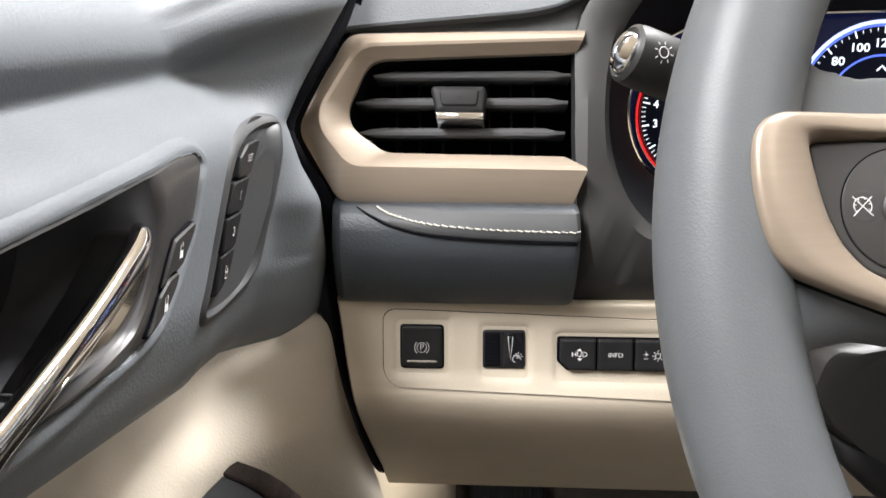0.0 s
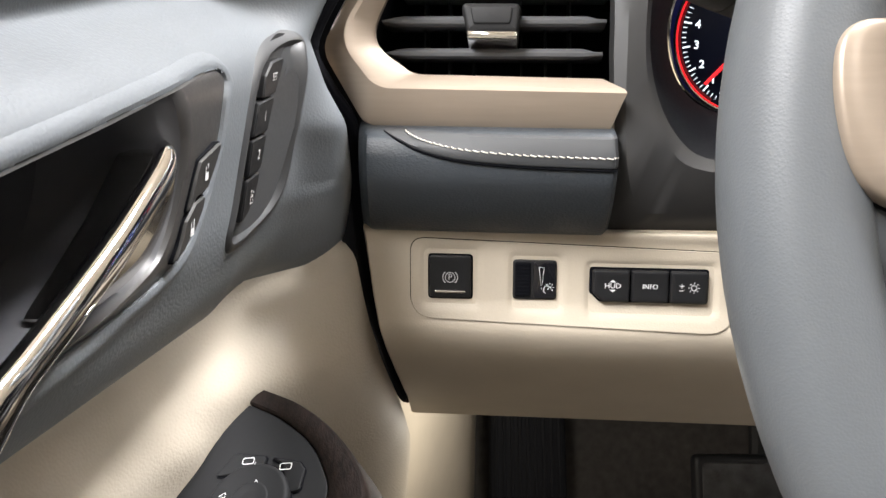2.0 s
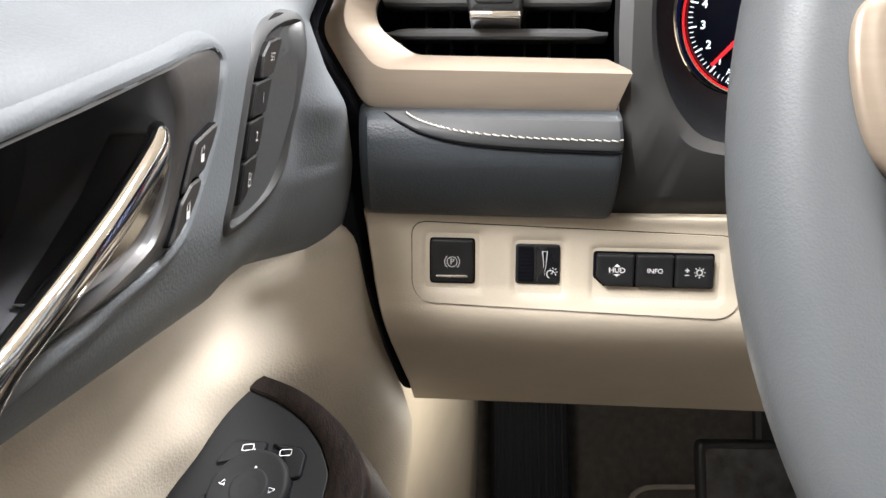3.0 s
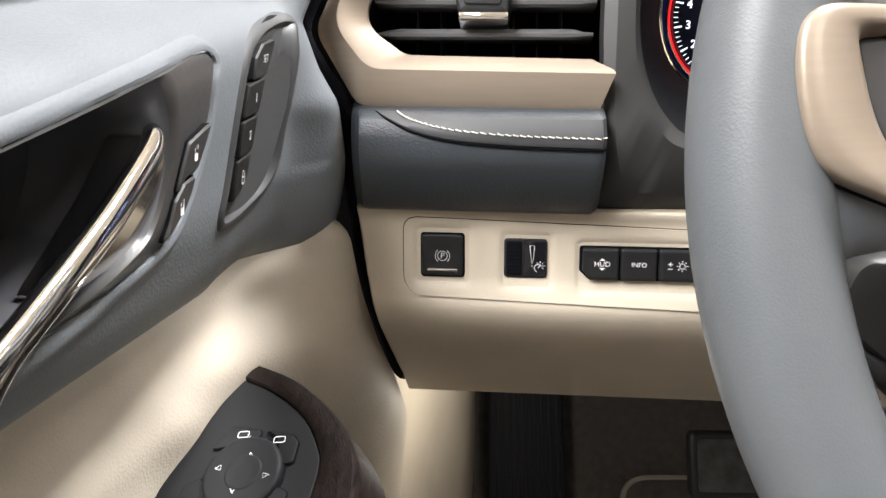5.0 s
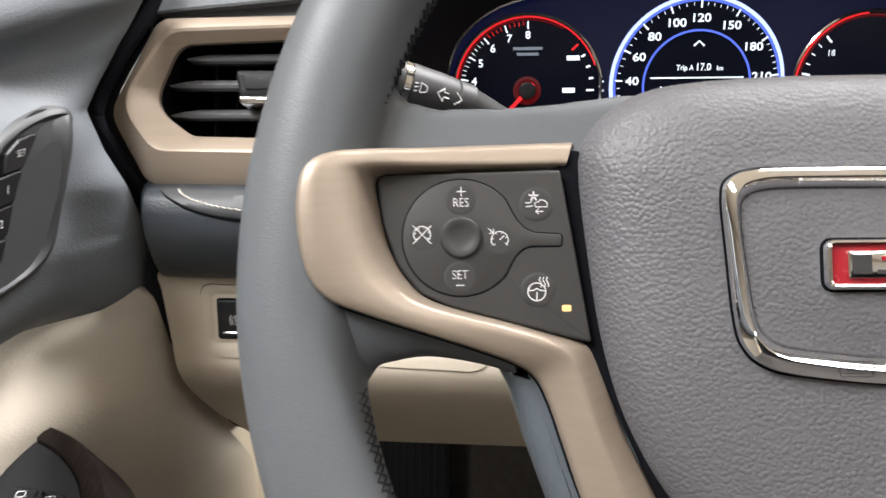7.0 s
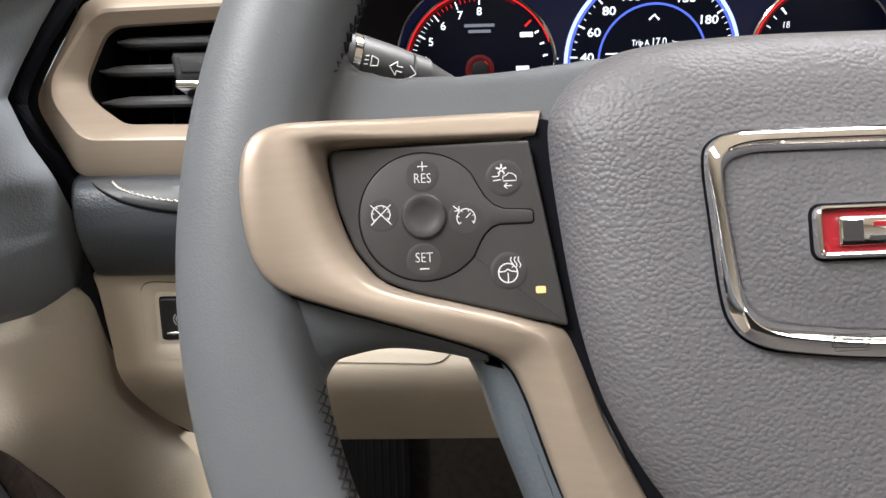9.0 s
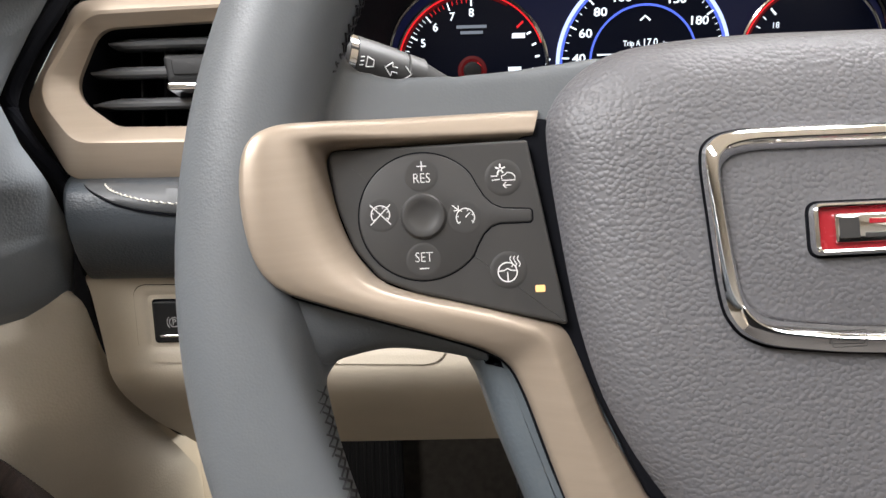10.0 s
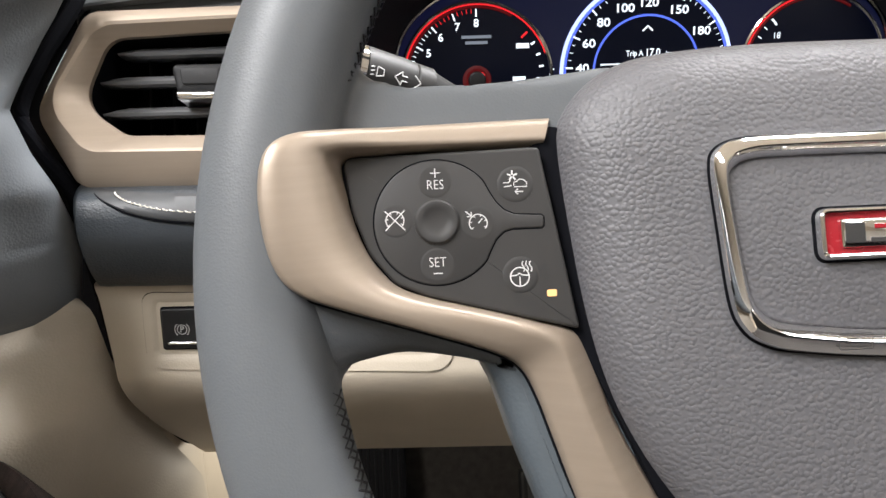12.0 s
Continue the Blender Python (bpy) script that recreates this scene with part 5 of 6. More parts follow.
def stalk_strokes(lines, r, width):
    for line in lines:
        for a, b in zip(line, line[1:]):
            sweep([stalk_point(a[0] * MM, a[1], r), stalk_point((a[0] + b[0]) / 2 * MM, (a[1] + b[1]) / 2, r), stalk_point(b[0] * MM, b[1], r)], width, 4, signs)


FACE = 78
stalk_strokes([[(8.5 + 1.8 * math.cos(t), FACE + 10 * math.sin(t)) for t in np.linspace(0, 2 * math.pi, 13)]], 0.01046, 0.0002)
for t in np.linspace(0, 2 * math.pi, 9)[:-1]:
    stalk_strokes([[(8.5 + 2.6 * math.cos(t), FACE + 15 * math.sin(t)), (8.5 + 3.6 * math.cos(t), FACE + 21 * math.sin(t))]], 0.01046, 0.0002)
stalk_strokes([[(23, FACE), (26.5, FACE)], [(23, FACE + 8), (26, FACE + 8)], [(23, FACE - 8), (26, FACE - 8)]], 0.0102, 0.0002)
stalk_strokes([[(36, FACE + 10), (36, FACE - 10)], [(36, FACE + 10), (38.4, FACE + 6), (38.4, FACE - 6), (36, FACE - 10)], [(35, FACE + 8), (33.8, FACE + 10)], [(35, FACE), (33.8, FACE + 2)], [(35, FACE - 8), (33.8, FACE - 6)]], 0.00985, 0.0002)
stalk_strokes([[(42.5, FACE), (45, FACE + 14), (45, FACE + 5), (47, FACE + 5)], [(42.5, FACE), (45, FACE - 14), (45, FACE - 5), (47, FACE - 5)], [(49.5, FACE - 14), (52, FACE), (49.5, FACE + 14)]], 0.00965, 0.0002)
part("stalk_marks", signs, GREY_MARK, stalk)

# ---- steering wheel ----
wheel = thing("steering_wheel", "grey leather steering wheel with bronze spokes and a chrome-framed hub", "steering wheel", HUB)
rim_bm = bmesh.new()
RIM_R = 0.1752
rows = []
for k in range(160):
    a = 2 * math.pi * k / 160
    side = max(0.0, math.cos(2 * a)) ** 6
    rad, dep = 0.0158 + 0.0006 * side, 0.0165
    row = []
    for j in range(24):
        t = 2 * math.pi * j / 24
        c, s = math.cos(t), math.sin(t)
        e = 0.92
        r = RIM_R + rad * math.copysign(abs(c) ** e, c)
        row.append(on(WHEEL, (r * math.cos(a), r * math.sin(a)), dep * math.copysign(abs(s) ** e, s)))
    rows.append(row)
grid(rows + rows[:1], rim_bm, ring=True)
SPOKE = mm([(-168, 56), (-150, 55), (-145, 50.5), (-136, 48.6), (-122, 48.6), (-108, 50.2), (-84, 53), (-60, 40), (-60, -40), (-88, -40), (-104, -24), (-116, -22), (-128, -19.3),
            (-141, -17.2), (-150, -17.8), (-155.5, -21.5), (-160, -29), (-168, -36)])
for s in (1, -1):
    o = [(s * p[0], p[1]) for p in rounded(SPOKE, 0.004, 3)]
    if s < 0:
        o = o[::-1]
    plate(o, WHEEL, -0.016, 0.0010, 0.0040, 4, rim_bm)
rim = part("leather_rim", rim_bm, RIM_LEATHER, wheel, "smooth grey leather rim and spoke covers", 60)
mod = rim.modifiers.new("blend", "REMESH")
mod.mode, mod.voxel_size, mod.use_smooth_shade = "VOXEL", 0.0013, True
mod = rim.modifiers.new("ease", "SMOOTH")
mod.factor, mod.iterations = 0.5, 14

# leather that rises from the spoke opening to the lower edge of the bronze trim
COVER_TOP = mm([(-172.5, 10.8, 12.6), (-170, 2.2, 12.0), (-165, -3.6, 10.8), (-155, -7.6, 8.9), (-141, -12.2, 6.3), (-128, -16.5, 3.6), (-118, -20.4, 1.6)])
COVER_LOW = mm([(-167, -2, 13.2), (-165, -11, 12.2), (-159.5, -20.5, 5.0), (-152, -19.2, 1.6), (-141, -18.0, 0.4), (-128, -20.0, -0.4), (-117, -23.0, -1.2)])
for s in (1, -1):
    rows = []
    for a, b in zip(spline(COVER_TOP, 48), spline(COVER_LOW, 48)):
        line = []
        for f, sink in ((-0.25, 0.004), (0.0, 0.0), (0.3, -0.0004), (0.6, -0.0003), (0.85, 0.0002), (1.0, 0.0016), (1.06, 0.0040), (1.06, 0.0090)):
            p = a + (b - a) * f
            line.append(on(WHEEL, (s * p[0], p[1]), p[2] - sink))
        rows.append(line)
    part("spoke_cover", grid(rows), RIM_LEATHER, wheel, "smooth grey leather under the bronze trim", 60)

# lower spoke backs
for s in (1, -1):
    o = rounded(mm([(s * x, y) for x, y in ((-124, -17), (-119, -27), (-114.5, -42), (-107, -63), (-95, -97), (-85, -130), (-77, -168), (-30, -170), (-44, -110), (-60, -60), (-84, -18))]), 0.004, 3)
    part("spoke_back", plate(o if s > 0 else o[::-1], WHEEL, -0.018, -0.0005, 0.006, 5), GREY_LEATHER, wheel, "blue-grey lower spoke")
    o = rounded(mm([(s * x, y) for x, y in ((-150, 31), (-106.5, 31), (-106, 36.6), (-99, 36.6), (-84, -20), (-64, -60), (-80, -58), (-97, -20), (-140, -8), (-158, 4))]), 0.003, 3)
    part("spoke_core", plate(o if s > 0 else o[::-1], WHEEL, -0.012, 0.0024, 0.001, 2), RUBBER_AND_SHADE, wheel)

T_OUT = mm([(-101.7, 39.1), (-121, 38.3), (-140, 37.1), (-156, 35.9), (-166, 34.2), (-171.5, 30), (-173.3, 21.5), (-172.5, 10.8), (-170, 2.2), (-165, -3.3), (-155, -7.3), (-141, -11.9),
            (-128, -16.2), (-118, -20), (-112.5, -24), (-109, -31), (-105.5, -41.5), (-101.4, -54), (-95, -72), (-84, -104), (-72, -146)])
T_IN = mm([(-104.2, 31.3), (-121, 30.9), (-137, 30.5), (-148, 30.2), (-152.8, 29.7), (-154.6, 27.6), (-153.4, 20.5), (-151.6, 13), (-148.7, 6), (-145, 0.8), (-141, -2.6), (-134, -5.2),
           (-120, -8.7), (-107, -12.2), (-98.5, -15.0), (-94.5, -23), (-90, -37), (-82.5, -52.5), (-74, -68), (-60, -98), (-46, -146)])
LIFT = [0, 0, 1.5, 4.5, 7.5, 9, 9.4, 9.4, 9, 8, 6.5, 4.5, 2.5, 1, 0, 0, 0, 0, 0, 0, 0]
# cross-sections of the trim: beside the panel, and down the lower arm with its ridge
TRIM_UPPER = [(0.0, -0.008), (0.0, 0.0040), (0.012, 0.0062), (0.035, 0.0074), (0.09, 0.0082), (0.3, 0.0090), (0.6, 0.0098), (0.76, 0.0101), (0.82, 0.0098), (0.90, 0.0082), (0.96, 0.0062), (1.0, 0.0046), (1.0, -0.004)]
TRIM_LOWER = [(0.0, -0.008), (0.0, 0.0034), (0.012, 0.0052), (0.035, 0.0062), (0.09, 0.0070), (0.3, 0.0087), (0.50, 0.0101), (0.56, 0.0103), (0.62, 0.0099), (0.80, 0.0076), (0.94, 0.0056), (1.0, 0.0044), (1.0, -0.004)]
DROP = [-6.4, -4.5, -2.5, -0.6, 0.4, 0.8, 0.8, 0.6, 0.2, 0, -0.4, -1, -1.8, -2.4, -3.0, -3.4, -3.8, -4.4, -5.5, -8, -12]
for s in (1, -1):
    to, ti, dr = spline(T_OUT, 110), spline(T_IN, 110), spline(list(zip(DROP, LIFT)), 110)
    rows = []
    for (fu, hu), (fl, hl) in zip(TRIM_UPPER, TRIM_LOWER):
        row = []
        for k, (o, i, d0) in enumerate(zip(to, ti, dr)):
            w = min(1.0, max(0.0, (k - 66) / 16))
            w = w * w * (3 - 2 * w)
            f, h = fu + (fl - fu) * w, hu + (hl - hu) * w
            row.append(on(WHEEL, (s * (o[0] + (i[0] - o[0]) * f), o[1] + (i[1] - o[1]) * f), h + d0[0] * MM * (1 if hu > 0 else 0.5) + d0[1] * MM * (1 - f ** 1.6) * (1 if hu > 0 else 0)))
        rows.append(row)
    edge = [on(WHEEL, (s * (o[0] + (i[0] - o[0]) * 0.004), o[1] + (i[1] - o[1]) * 0.004), 0.0036 + (d0[0] + d0[1]) * MM) for o, i, d0 in zip(to, ti, dr)]
    part("trim_gap", sweep(edge[8:-6], 0.0006, 8), RUBBER_AND_SHADE, wheel, "dark joint round the spoke trim")
    part("spoke_trim", grid(list(map(list, zip(*rows))), caps=True), BRONZE, wheel, "satin bronze spoke trim", 50)

PANEL = mm([(-154.2, 30.0), (-105.6, 30.8), (-102.8, 14.5), (-98.0, -14.6), (-114, -10.5), (-134.5, -5.0), (-142.5, -1.6), (-148.6, 6.0), (-152.4, 16.5)])
for s in (1, -1):
    o = rounded([(s * p[0], p[1]) for p in PANEL], [0.0025, 0.001, 0.02, 0.001, 0.02, 0.012, 0.006, 0.012, 0.02], 4)
    panel = part("control_panel", plate(o[::-1] if s > 0 else o, WHEEL, -0.008, 0.0052, 0.0008, 3), DARK_PLASTIC, wheel, "dark plastic cruise control panel" if s > 0 else "dark plastic control panel", 12)
    if s < 0:
        continue
    cx, cy = -0.1318, 0.0131
    lobe = circle(0.0154, cx, cy, 52, 40, 320) + mm([(-118.9, 5.6), (-117.4, 8.2), (-115.4, 10.0), (-113.4, 10.6), (-106.0, 10.6), (-105.4, 11.2), (-105.4, 13.3), (-106.0, 13.9), (-112.6, 14.3), (-115.0, 15.4), (-117.0, 17.4), (-118.6, 20.2)])
    part("pad_groove", plate(inset(lobe, -0.00022), WHEEL, 0.004, 0.00527, 0.00004, 1), RUBBER_AND_SHADE, panel, "fine joint round the cruise pad")
    pad4 = part("cruise_pad", plate(inset(lobe, 0.00010), WHEEL, 0.004, 0.00550, 0.0003, 3), DARK_PLASTIC, panel, "round four-way cruise pad")
    part("pad_centre", turned(mm([(4.5, 5.5), (5.9, 5.5), (6.4, 5.0), (6.5, 4.4), (6.1, 3.3), (5.9, 1.7), (5.85, 0.4)]), axes(on(WHEEL, (cx, cy), 0), WHEEL.to_3x3().col[0], WHEEL.to_3x3().col[1], WHEEL.to_3x3().col[2])), DARK_PLASTIC, panel, "dished centre button")
    for bx, by in ((-112.0, 21.7), (-111.9, -0.7), (-131.9, 23.2), (-132.2, 2.6), (-141.8, 13.9), (-121.7, 12.5)):
        h0 = 5.40 if bx < -115 else 5.2
        part("button_dimple", turned(mm([(h0 - 0.6, 4.6), (h0 + 0.02, 4.5), (h0 + 0.14, 4.0), (h0 + 0.16, 3.4), (h0 + 0.12, 1.4), (h0 + 0.1, 0.2)]), axes(on(WHEEL, (bx * MM, by * MM), 0), WHEEL.to_3x3().col[0], WHEEL.to_3x3().col[1], WHEEL.to_3x3().col[2])), DARK_PLASTIC, panel)
    h = 0.0056
    ink = letters("RES", 0.0034, WHEEL, -0.1318, 0.0222, h, squeeze=0.82, bold=-0.00004)
    part("resume_symbol", ribbon([mm([(-132.9, 25.2), (-130.5, 25.2)]), mm([(-131.7, 24.0), (-131.7, 26.4)])], 0.00025, WHEEL, h, ink), PALE_MARK, panel)
    ink = letters("SET", 0.0034, WHEEL, -0.1321, 0.0032, h, squeeze=0.82, bold=-0.00004)
    part("set_symbol", ribbon([mm([(-133.2, 0.6), (-131.0, 0.6)])], 0.00025, WHEEL, h, ink), PALE_MARK, panel)
    cancel, cruise = bmesh.new(), bmesh.new()
    # cancel: dial arc with a cross; cruise: dial arc with a needle and an arrow
    ax, ay = -0.1420, 0.0139
    ribbon([arc(ax, ay, 0.0022, -40, 220, 20), [(ax - 0.0024, ay - 0.0024), (ax + 0.0024, ay + 0.0024)], [(ax - 0.0024, ay + 0.0024), (ax + 0.0024, ay - 0.0024)]], 0.00025, WHEEL, h, cancel)
    ax, ay = -0.1217, 0.0124
    ribbon([arc(ax, ay, 0.0022, -40, 220, 20), [(ax, ay), (ax + 0.0011, ay + 0.0011)], [(ax - 0.003, ay + 0.0030), (ax - 0.0017, ay + 0.0019)], [(ax - 0.0027, ay + 0.0017), (ax - 0.0016, ay + 0.0018), (ax - 0.0016, ay + 0.0029)]], 0.00025, WHEEL, h, cruise)
    for a in range(-30, 221, 50):
        ribbon([ray_line(ax, ay, a, 0.0016, 0.0022)], 0.00022, WHEEL, h, cruise)
        ribbon([ray_line(-0.1420, 0.0139, a, 0.0016, 0.0022)], 0.00022, WHEEL, h, cancel)
    part("cancel_symbol", cancel, PALE_MARK, panel)
    part("cruise_symbol", cruise, PALE_MARK, panel)
    # two cars and a burst
    h = 0.00545
    ax, ay = -0.1120, 0.0217
    ink = bmesh.new()
    ribbon([[(ax - 0.0030, ay + 0.0004), (ax - 0.0016, ay + 0.0004), (ax - 0.0012, ay + 0.0010)], [(ax - 0.0028, ay - 0.0006), (ax - 0.0018, ay - 0.0005), (ax - 0.0009, ay - 0.0004)],
            [(ax - 0.0004, ay - 0.0004), (ax - 0.0004, ay + 0.0004), (ax + 0.0004, ay + 0.0006), (ax + 0.0010, ay + 0.0012), (ax + 0.0021, ay + 0.0010), (ax + 0.0028, ay + 0.0003), (ax + 0.0028, ay - 0.0007), (ax - 0.0004, ay - 0.0007)],
            [(ax + 0.0018, ay - 0.0019), (ax - 0.0001, ay - 0.0019)], [(ax + 0.0006, ay - 0.0012), (ax - 0.0002, ay - 0.0019), (ax + 0.0006, ay - 0.0026)]], 0.00025, WHEEL, h, ink)
    for a in range(18, 378, 72):
        ribbon([ray_line(ax - 0.0007, ay + 0.0021, a, 0.00025, 0.0013)], 0.0004, WHEEL, h, ink)
    part("follow_symbol", ink, PALE_MARK, panel)
    # heated wheel
    ax, ay = -0.1122, -0.0012
    ink = bmesh.new()
    ribbon([arc(ax, ay, 0.0023, 0, 360, 28), [(ax - 0.0021, ay + 0.0003), (ax - 0.0008, ay + 0.0004), (ax, ay + 0.0009), (ax + 0.0008, ay + 0.0004), (ax + 0.0021, ay + 0.0003)], [(ax, ay), (ax, ay - 0.0022)]], 0.00030, WHEEL, h, ink)
    for k in range(3):
        x0 = ax + 0.0010 + k * 0.0009
        ribbon([[(x0 + 0.0003 * math.sin(t * 2.2), ay + 0.0012 + t * 0.0009) for t in np.linspace(0, 2.9, 10)]], 0.00025, WHEEL, h, ink)
    part("heat_symbol", ink, PALE_MARK, panel)
    part("heat_light", plate([tuple(p) for p in rounded(box(0.0024, 0.0017, -0.1045, -0.0055), 0.0004, 3)], WHEEL, 0.004, 0.0055, 0.0002, 2), GLOW_AMBER, panel, "small amber indicator light")

# hub pad with its chrome frame and badge
PADO = mm([(0, 56.8), (-30, 56.8), (-54, 56.4), (-76, 54.6), (-88, 51.4), (-97, 45), (-102.4, 37), (-103.2, 29.5), (-101.6, 12), (-98.4, -11), (-94, -29), (-88, -43), (-80, -56), (-66, -74), (-46, -90), (-22, -97), (0, -98)])
half = spline(PADO, 70)
half = [p * np.array((0.984, 0.998)) for p in half]
pad_rim = [tuple(p) for p in half] + [(-p[0], p[1]) for p in half[-2:0:-1]]
ctr = np.array((0.0, 0.002))
rows = []
for f, h in ((1.0, -0.014), (1.0, -0.006), (0.998, -0.0015), (0.99, 0.0022), (0.972, 0.0055), (0.945, 0.0084), (0.905, 0.0108), (0.85, 0.0128), (0.78, 0.0145), (0.7, 0.0155), (0.55, 0.0163), (0.3, 0.0166), (0.05, 0.0166)):
    rows.append([on(WHEEL, ctr + (np.array(p) - ctr) * f, h) for p in pad_rim])
hub = part("airbag_cover", grid(rows, ring=True, caps=True), PAD_LEATHER, wheel, "grey pebble-grained airbag cover", 60)
R_HALF = mm([(0, 29.0), (-25, 29), (-50, 28.9), (-60, 28.4), (-65.6, 26.2), (-67.4, 21.5), (-66.6, 8), (-65, -9.5), (-62.6, -16), (-58, -19.8), (-50, -22), (-30, -24.1), (0, -25)])
I_HALF = mm([(0, 23.8), (-24.3, 23.8), (-47.6, 23.8), (-57, 23.4), (-61.6, 21.6), (-63.2, 17.5), (-62.2, 5), (-60.2, -8), (-58, -12.2), (-53.5, -14.9), (-44.3, -16.4), (-28.3, -17.9), (0, -18.4)])
ro, ri = spline(R_HALF, 97), spline(I_HALF, 97)
ro, ri = ro + [np.array((-p[0], p[1])) for p in ro[-2:0:-1]], ri + [np.array((-p[0], p[1])) for p in ri[-2:0:-1]]
rows = []
for f, h in ((-0.03, 0.014), (-0.01, 0.0180), (0.03, 0.0188), (0.10, 0.0192), (0.30, 0.0200), (0.52, 0.0204), (0.58, 0.0203), (0.80, 0.0190), (0.96, 0.0176), (1.03, 0.0150)):
    rows.append([on(WHEEL, o + (i - o) * f, h) for o, i in zip(ro, ri)])
frame_ring = part("emblem_frame", grid(rows, ring=True), CHROME, wheel, "polished chrome frame on the hub", 26)
engraved = bmesh.new()
for k in range(6):
    x0 = -0.0378 + k * 0.0151
    y0 = -0.0203 - 0.0010 * (1 - abs(k - 2.5) / 2.5)
    for w, h in ((0.0080, 0.0036), (0.0046, 0.0013)):
        line = [tuple(p) for p in rounded(box(w, h, x0, y0), 0.0005, 3)]
        ribbon([line + line[:1]], 0.00022, WHEEL, 0.0206, engraved)
part("engraved_marks", engraved, DARK_PLASTIC, frame_ring, "faint engraved outlines")
part("emblem_groove", grid([[on(WHEEL, o + (i - o) * f, h) for o, i in zip(ro, ri)] for f, h in ((-0.10, 0.0160), (-0.02, 0.0169))], ring=True), RUBBER_AND_SHADE, wheel)
field = [i + (o - i) * 0.02 for o, i in zip(ro, ri)]
part("emblem_field", plate([tuple(p) for p in field], WHEEL, 0.014, 0.0172, 0.0010, 3), PAD_LEATHER, wheel, "grey grained field inside the frame")
BADGE = [tuple(p) for p in rounded(box(0.0872, 0.0122, 0, 0.0047), 0.0026, 6)]
rows = [[on(WHEEL, p, h) for p in inset(BADGE, d)] for d, h in ((0, 0.016), (0, 0.0190), (0.0003, 0.0197), (0.0008, 0.0200), (0.0012, 0.0199), (0.0016, 0.0184))]
badge = part("badge_edge", grid(rows, ring=True), CHROME, wheel, "chrome and red hub badge", 30)
# black plate showing round the badge's edge, painted as its contact shadow
part("badge_shadow", plate(inset(BADGE, -0.0006), WHEEL, 0.0160, 0.0174, 0.0002, 1), RUBBER_AND_SHADE, badge)
part("badge_red", plate(inset(BADGE, 0.0013), WHEEL, 0.0175, 0.0188, 0.0001, 1), RED_ENAMEL, badge, "deep red enamel")
for k in (-1, 0, 1):
    o = [tuple(p) for p in rounded(box(0.0238, 0.0068, k * 0.0268, 0.0047), 0.0008, 4)]
    block = part("badge_block", plate(o, WHEEL, 0.0180, 0.0201, 0.0005, 2), CHROME, badge)
    for w, h, dx, dz, mat in ((0.0048, 0.0048, -0.0086, 0.0047, DARK_PLASTIC), (0.0146, 0.0012, 0.0034, 0.0061, RED_ENAMEL), (0.0088, 0.0012, -0.0006, 0.0029, DARK_PLASTIC)):
        part("badge_slot", plate([tuple(p) for p in rounded(box(w, h, k * 0.0268 + dx, dz), 0.0003, 3)], WHEEL, 0.0185, 0.02022, 0.0001, 1), mat, block)


# rim seam and cross-stitching along the inner edge
for s in (1, -1):
    a = math.atan2(132.5, -114 * s)
    pts = [on(WHEEL, (((RIM_R + 0.0160 * math.cos(t)) * math.cos(a)), (RIM_R + 0.0160 * math.cos(t)) * math.sin(a)), 0.0166 * math.sin(t)) for t in np.linspace(-0.5, math.pi + 0.5, 22)]
    part("rim_seam", sweep(pts, 0.0003, 6), RIM_LEATHER, wheel, "dark seam across the rim")
stitch = bmesh.new()


def rim_inner(a, t):
    r = RIM_R - 0.0161 * math.cos(t)
    return on(WHEEL, (r * math.cos(a), r * math.sin(a)), 0.0167 * math.sin(t))


for s in (1, -1):
    for lo, hi, n in ((150.5, 162, 13), (189.5, 232, 46), (143, 150.5, 8)):
        for k in range(n):
            a = radians(lo + (hi - lo) * k / n)
            b = radians(lo + (hi - lo) * (k + 1) / n)
            if s < 0:
                a, b = math.pi - a, math.pi - b
            tm = (0.30 if lo > 180 else 0.05) + 0.05 * math.sin(k * 1.7)
            for t0, t1 in ((tm - 0.17, tm + 0.17), (tm + 0.17, tm - 0.17)):
                sweep([rim_inner(a, t0), rim_inner((a + b) / 2, (t0 + t1) / 2), rim_inner(b, t1)], 0.00034 if lo > 180 else 0.0003, 5, stitch)
tagged(part("rim_stitching", stitch, BLACK_THREAD, wheel), "black cross-stitching inside the rim", kind="stuff")

# ---- footwell ----
kick = thing("kick_panel", "beige two-piece kick panel at the side of the footwell", "kick panel", (-0.04, 0.5, 0.08))
for name, line in (("sill_piece", [(-0.062, 0.435), (-0.052, 0.470), (-0.0445, 0.496), (-0.0425, 0.5045), (-0.0435, 0.5075), (-0.050, 0.510)]),
                   ("footwell_piece", [(-0.052, 0.504), (-0.0440, 0.5065), (-0.0415, 0.511), (-0.035, 0.535), (-0.020, 0.58), (0.004, 0.64), (0.016, 0.70), (0.02, 0.76)])):
    run = spline(line, 26)
    part(name, grid([[Vector((x, y, z)) for x, y in run] for z in np.linspace(0.08, 0.46, 14)]), BEIGE, kick)
toe = []
for f in np.linspace(0, 1, 20):
    p = spline([(0.76, 0.46), (0.75, 0.34), (0.715, 0.23), (0.65, 0.15), (0.56, 0.10), (0.40, 0.082), (0.0, 0.081)], 20)[int(round(f * 19))]
    toe.append([Vector((x, p[0] + 0.004 * math.sin(x * 40), p[1] + 0.002 * math.sin(x * 57))) for x in np.linspace(-0.06, 0.62, 30)])
structure("toe_board", grid(toe), CARPET, "dark grey carpeted toe board", "floor")
rest = thing("foot_rest", "dark ribbed foot rest in the footwell", "foot rest", (0.06, 0.66, 0.25))
REST = axes((0.064, 0.655, 0.27), (1, 0, 0), (0, 0.45, 0.893), (0, -0.893, 0.45))
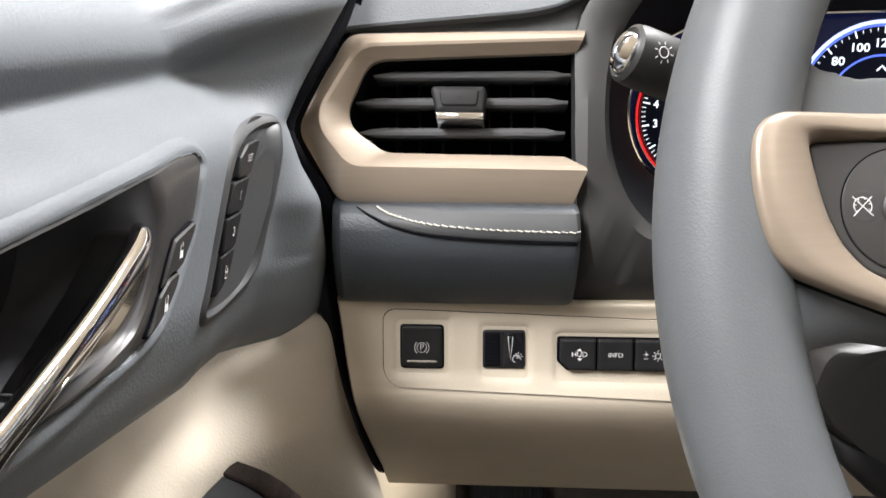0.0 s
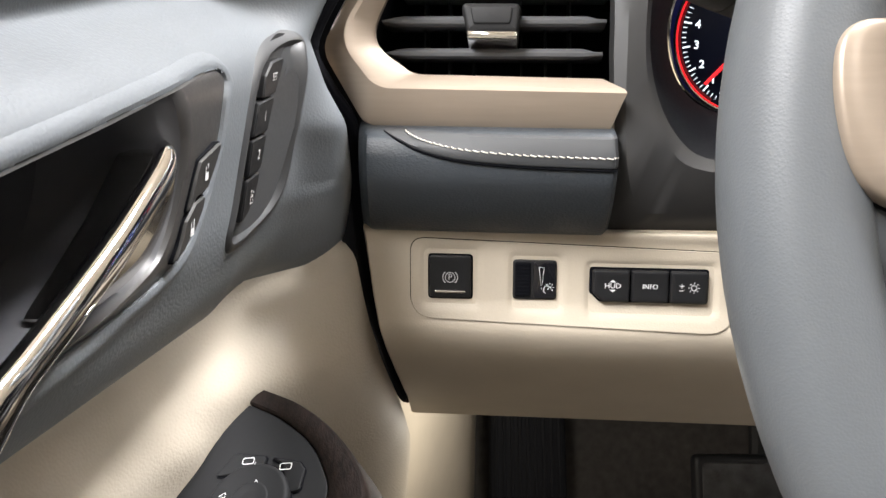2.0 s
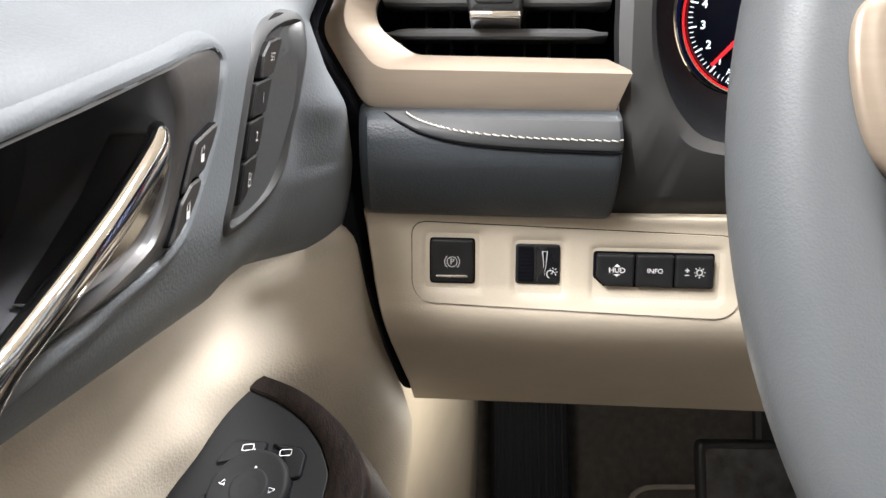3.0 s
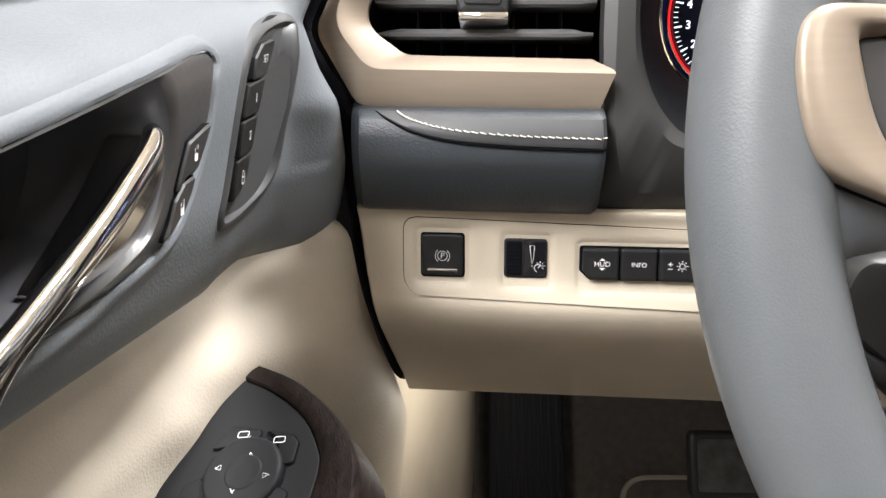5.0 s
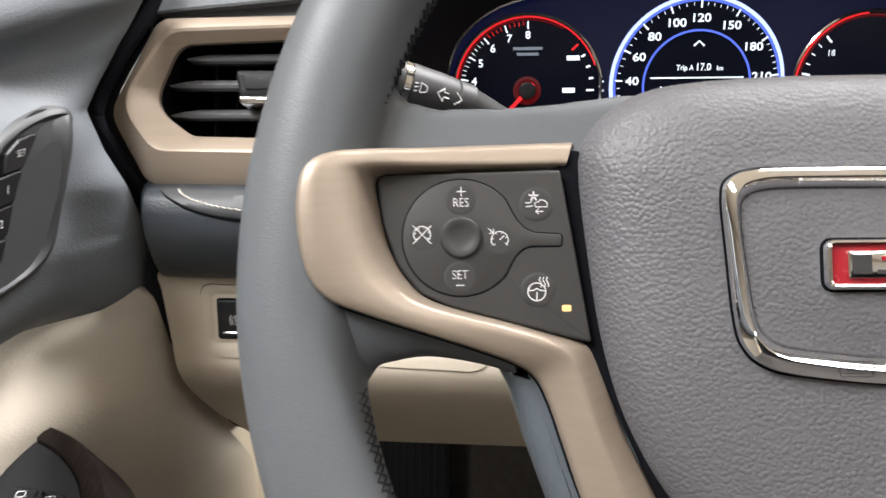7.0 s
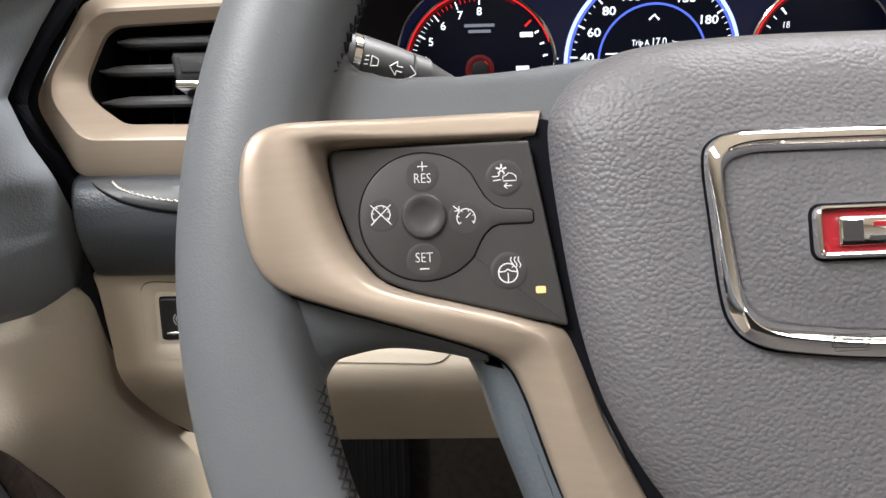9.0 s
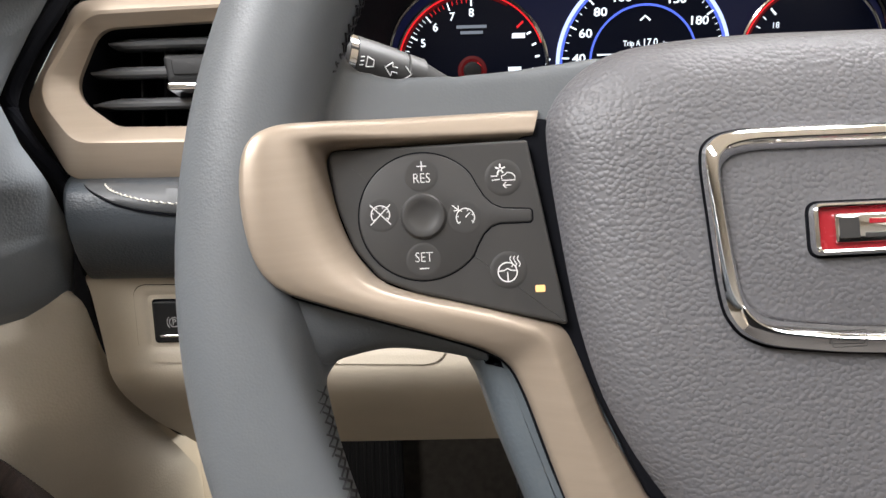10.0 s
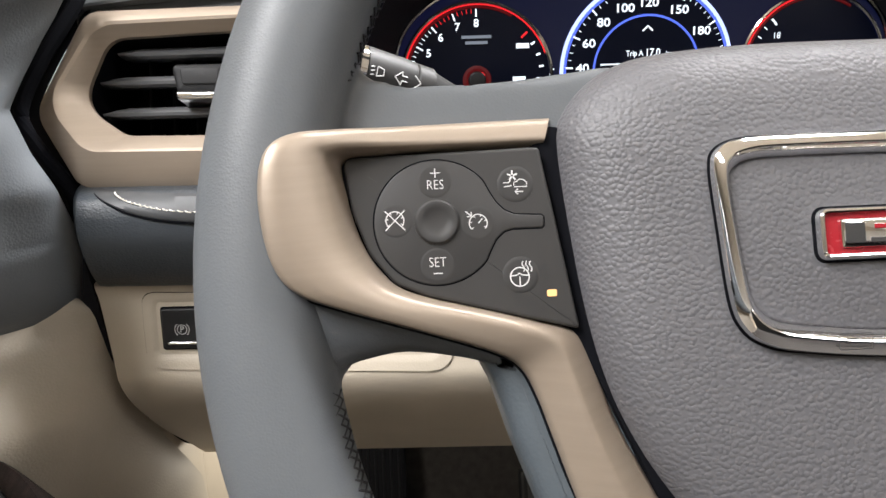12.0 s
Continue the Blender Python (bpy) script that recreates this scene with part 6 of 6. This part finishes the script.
part("rest_pad", plate([tuple(p) for p in rounded(box(0.070, 0.22), 0.01, 4)], REST, -0.03, 0.0, 0.004, 3), HOOD_BLACK, rest)
for k in range(9):
    part("rib", plate([tuple(p) for p in rounded(box(0.0032, 0.20, -0.029 + k * 0.0072, 0), 0.0012, 2)], REST, -0.002, 0.0022, 0.001, 2), HOOD_BLACK, rest)
pedal = thing("brake_pedal", "worn black rubber brake pedal on a steel arm", "pedal", (0.24, 0.6, 0.29))
PEDAL = axes((0.2425, 0.597, 0.290), (1, 0, 0), (0, 0.38, 0.925), (0, -0.925, 0.38))
pad_p = part("pedal_pad", plate([tuple(p) for p in rounded(box(0.092, 0.056), 0.007, 5)], PEDAL, -0.012, 0.0, 0.004, 4), BLACK_PLASTIC, pedal)
WORN = material("worn_rubber", (0.030, 0.030, 0.031), 0.5, vary=1.0, vary_scale=75)
part("pedal_face", plate([tuple(p) for p in rounded(box(0.080, 0.044), 0.005, 4)], PEDAL, -0.002, 0.0012, 0.001, 2), WORN, pad_p, "scuffed rubber tread")
part("pedal_arm", sweep([on(PEDAL, (0.012, 0.01), -0.01), on(PEDAL, (0.018, 0.05), -0.022), (0.268, 0.66, 0.40), (0.275, 0.66, 0.50)], 0.009, 10), BLACK_PLASTIC, pedal, "black pedal arm")
carpet_mat = thing("floor_mat", "dark carpet floor mat with a pale bound edge", "floor mat", (0.25, 0.6, 0.13))
MAT = axes((0.29, 0.585, 0.135), (1, 0, 0), (0, 0.80, 0.60), (0, -0.60, 0.80))
o = [tuple(p) for p in rounded(box(0.26, 0.27), 0.03, 6)]
part("mat_top", plate(o, MAT, -0.006, 0.002, 0.002, 2), CARPET, carpet_mat)
part("mat_binding", sweep([on(MAT, p, 0.001) for p in o + o[:1]], 0.003, 6, up=(0, -0.6, 0.8)), MAT_EDGE, carpet_mat, "pale bound edge")
# unseen black sheet under the dash, added to keep the footwell in shade
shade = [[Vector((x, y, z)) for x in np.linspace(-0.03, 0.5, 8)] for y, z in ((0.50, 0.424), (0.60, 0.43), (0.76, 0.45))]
structure("footwell_shade", grid(shade), RUBBER_AND_SHADE, "unseen black sheet under the dash that shades the footwell", "panel")

# ---- a parked car outside the window ----
other = thing("parked_car", "pale grey-blue car parked in the hall", "car", (-6.6, 13.6, GROUND_Z))
FLANK = 13.2
BODY = [(0.16, 0.10), (0.05, 0.30), (0.0, 0.62), (0.05, 0.93), (0.12, 1.02), (0.40, 1.50), (0.62, 1.62), (1.7, 1.66)]


def flank_bottom(x):
    """The lower edge drops at the bumper."""
    return 0.27 - 0.17 * smooth01(-6.35, -6.85, x)


rows = []
for d, z in spline(BODY, 40):
    line = []
    for x in np.linspace(-9.6, -4.0, 70):
        bow = 0.05 * abs((x + 6.8) / 2.4) ** 4
        low = flank_bottom(x)
        line.append(Vector((x, FLANK + d + bow, GROUND_Z + (low + (z - 0.10) * (1.02 - low) / 0.92 if z < 1.02 else z - 0.2 * abs((x + 6.8) / 2.8) ** 5))))
    rows.append(line)
part("body", grid(rows), CAR_PAINT, other, "pale grey-blue painted body")


def flank_pane(x0, x1, z0, z1):
    bm = grid([[Vector((x, FLANK - 0.012 + 0.55 * max(0.0, z - 1.0), GROUND_Z + z)) for x in np.linspace(x0 + 0.05 * (z - z0), x1, 6)] for z in np.linspace(z0, z1, 5)])
    return bm


# opaque pane in wall white; the glass's reflection is put into its colour
part("side_glass", flank_pane(-8.9, -7.25, 0.62, 1.5), HALL_WALL, other, "side glass painted pale for the light it reflects")
part("glass_frame", sweep([(-7.25, FLANK - 0.03, GROUND_Z + 1.35), (-7.22, FLANK - 0.03, GROUND_Z + 0.95), (-7.35, FLANK - 0.03, GROUND_Z + 0.72), (-7.7, FLANK - 0.03, GROUND_Z + 0.62), (-8.9, FLANK - 0.03, GROUND_Z + 0.60)], 0.035, 8), TYRE, other, "dark rubber frame")
for x, lean in ((-6.95, 0.05), (-6.55, 0.10)):
    part("body_joint", sweep([(x + lean, FLANK - 0.01, GROUND_Z + 1.0), (x, FLANK - 0.025, GROUND_Z + 0.62), (x - lean, FLANK + 0.01, GROUND_Z + 0.26)], 0.016, 6), TYRE, other, "dark joint in the body")
part("side_strip", sweep([(x, FLANK - 0.02 + 0.1 * abs((x + 6.8) / 2.4) ** 4, GROUND_Z + 1.10) for x in np.linspace(-6.3, -4.2, 12)], 0.022, 6), TYRE, other, "dark strip along the flank")
for x in (-8.95, -4.75):
    wm = axes((x, FLANK + 0.12, GROUND_Z + 0.36), (1, 0, 0), (0, 0, 1), (0, -1, 0))
    tyre = part("wheel", turned(mm([(-120, 200), (-100, 345), (60, 358), (110, 335), (112, 250), (90, 245)]), wm, 40), TYRE, other, "black tyre")
    part("rim_disc", turned(mm([(60, 240), (92, 240), (100, 200), (88, 60), (96, 10)]), wm, 40), CHROME_DULL, tyre)
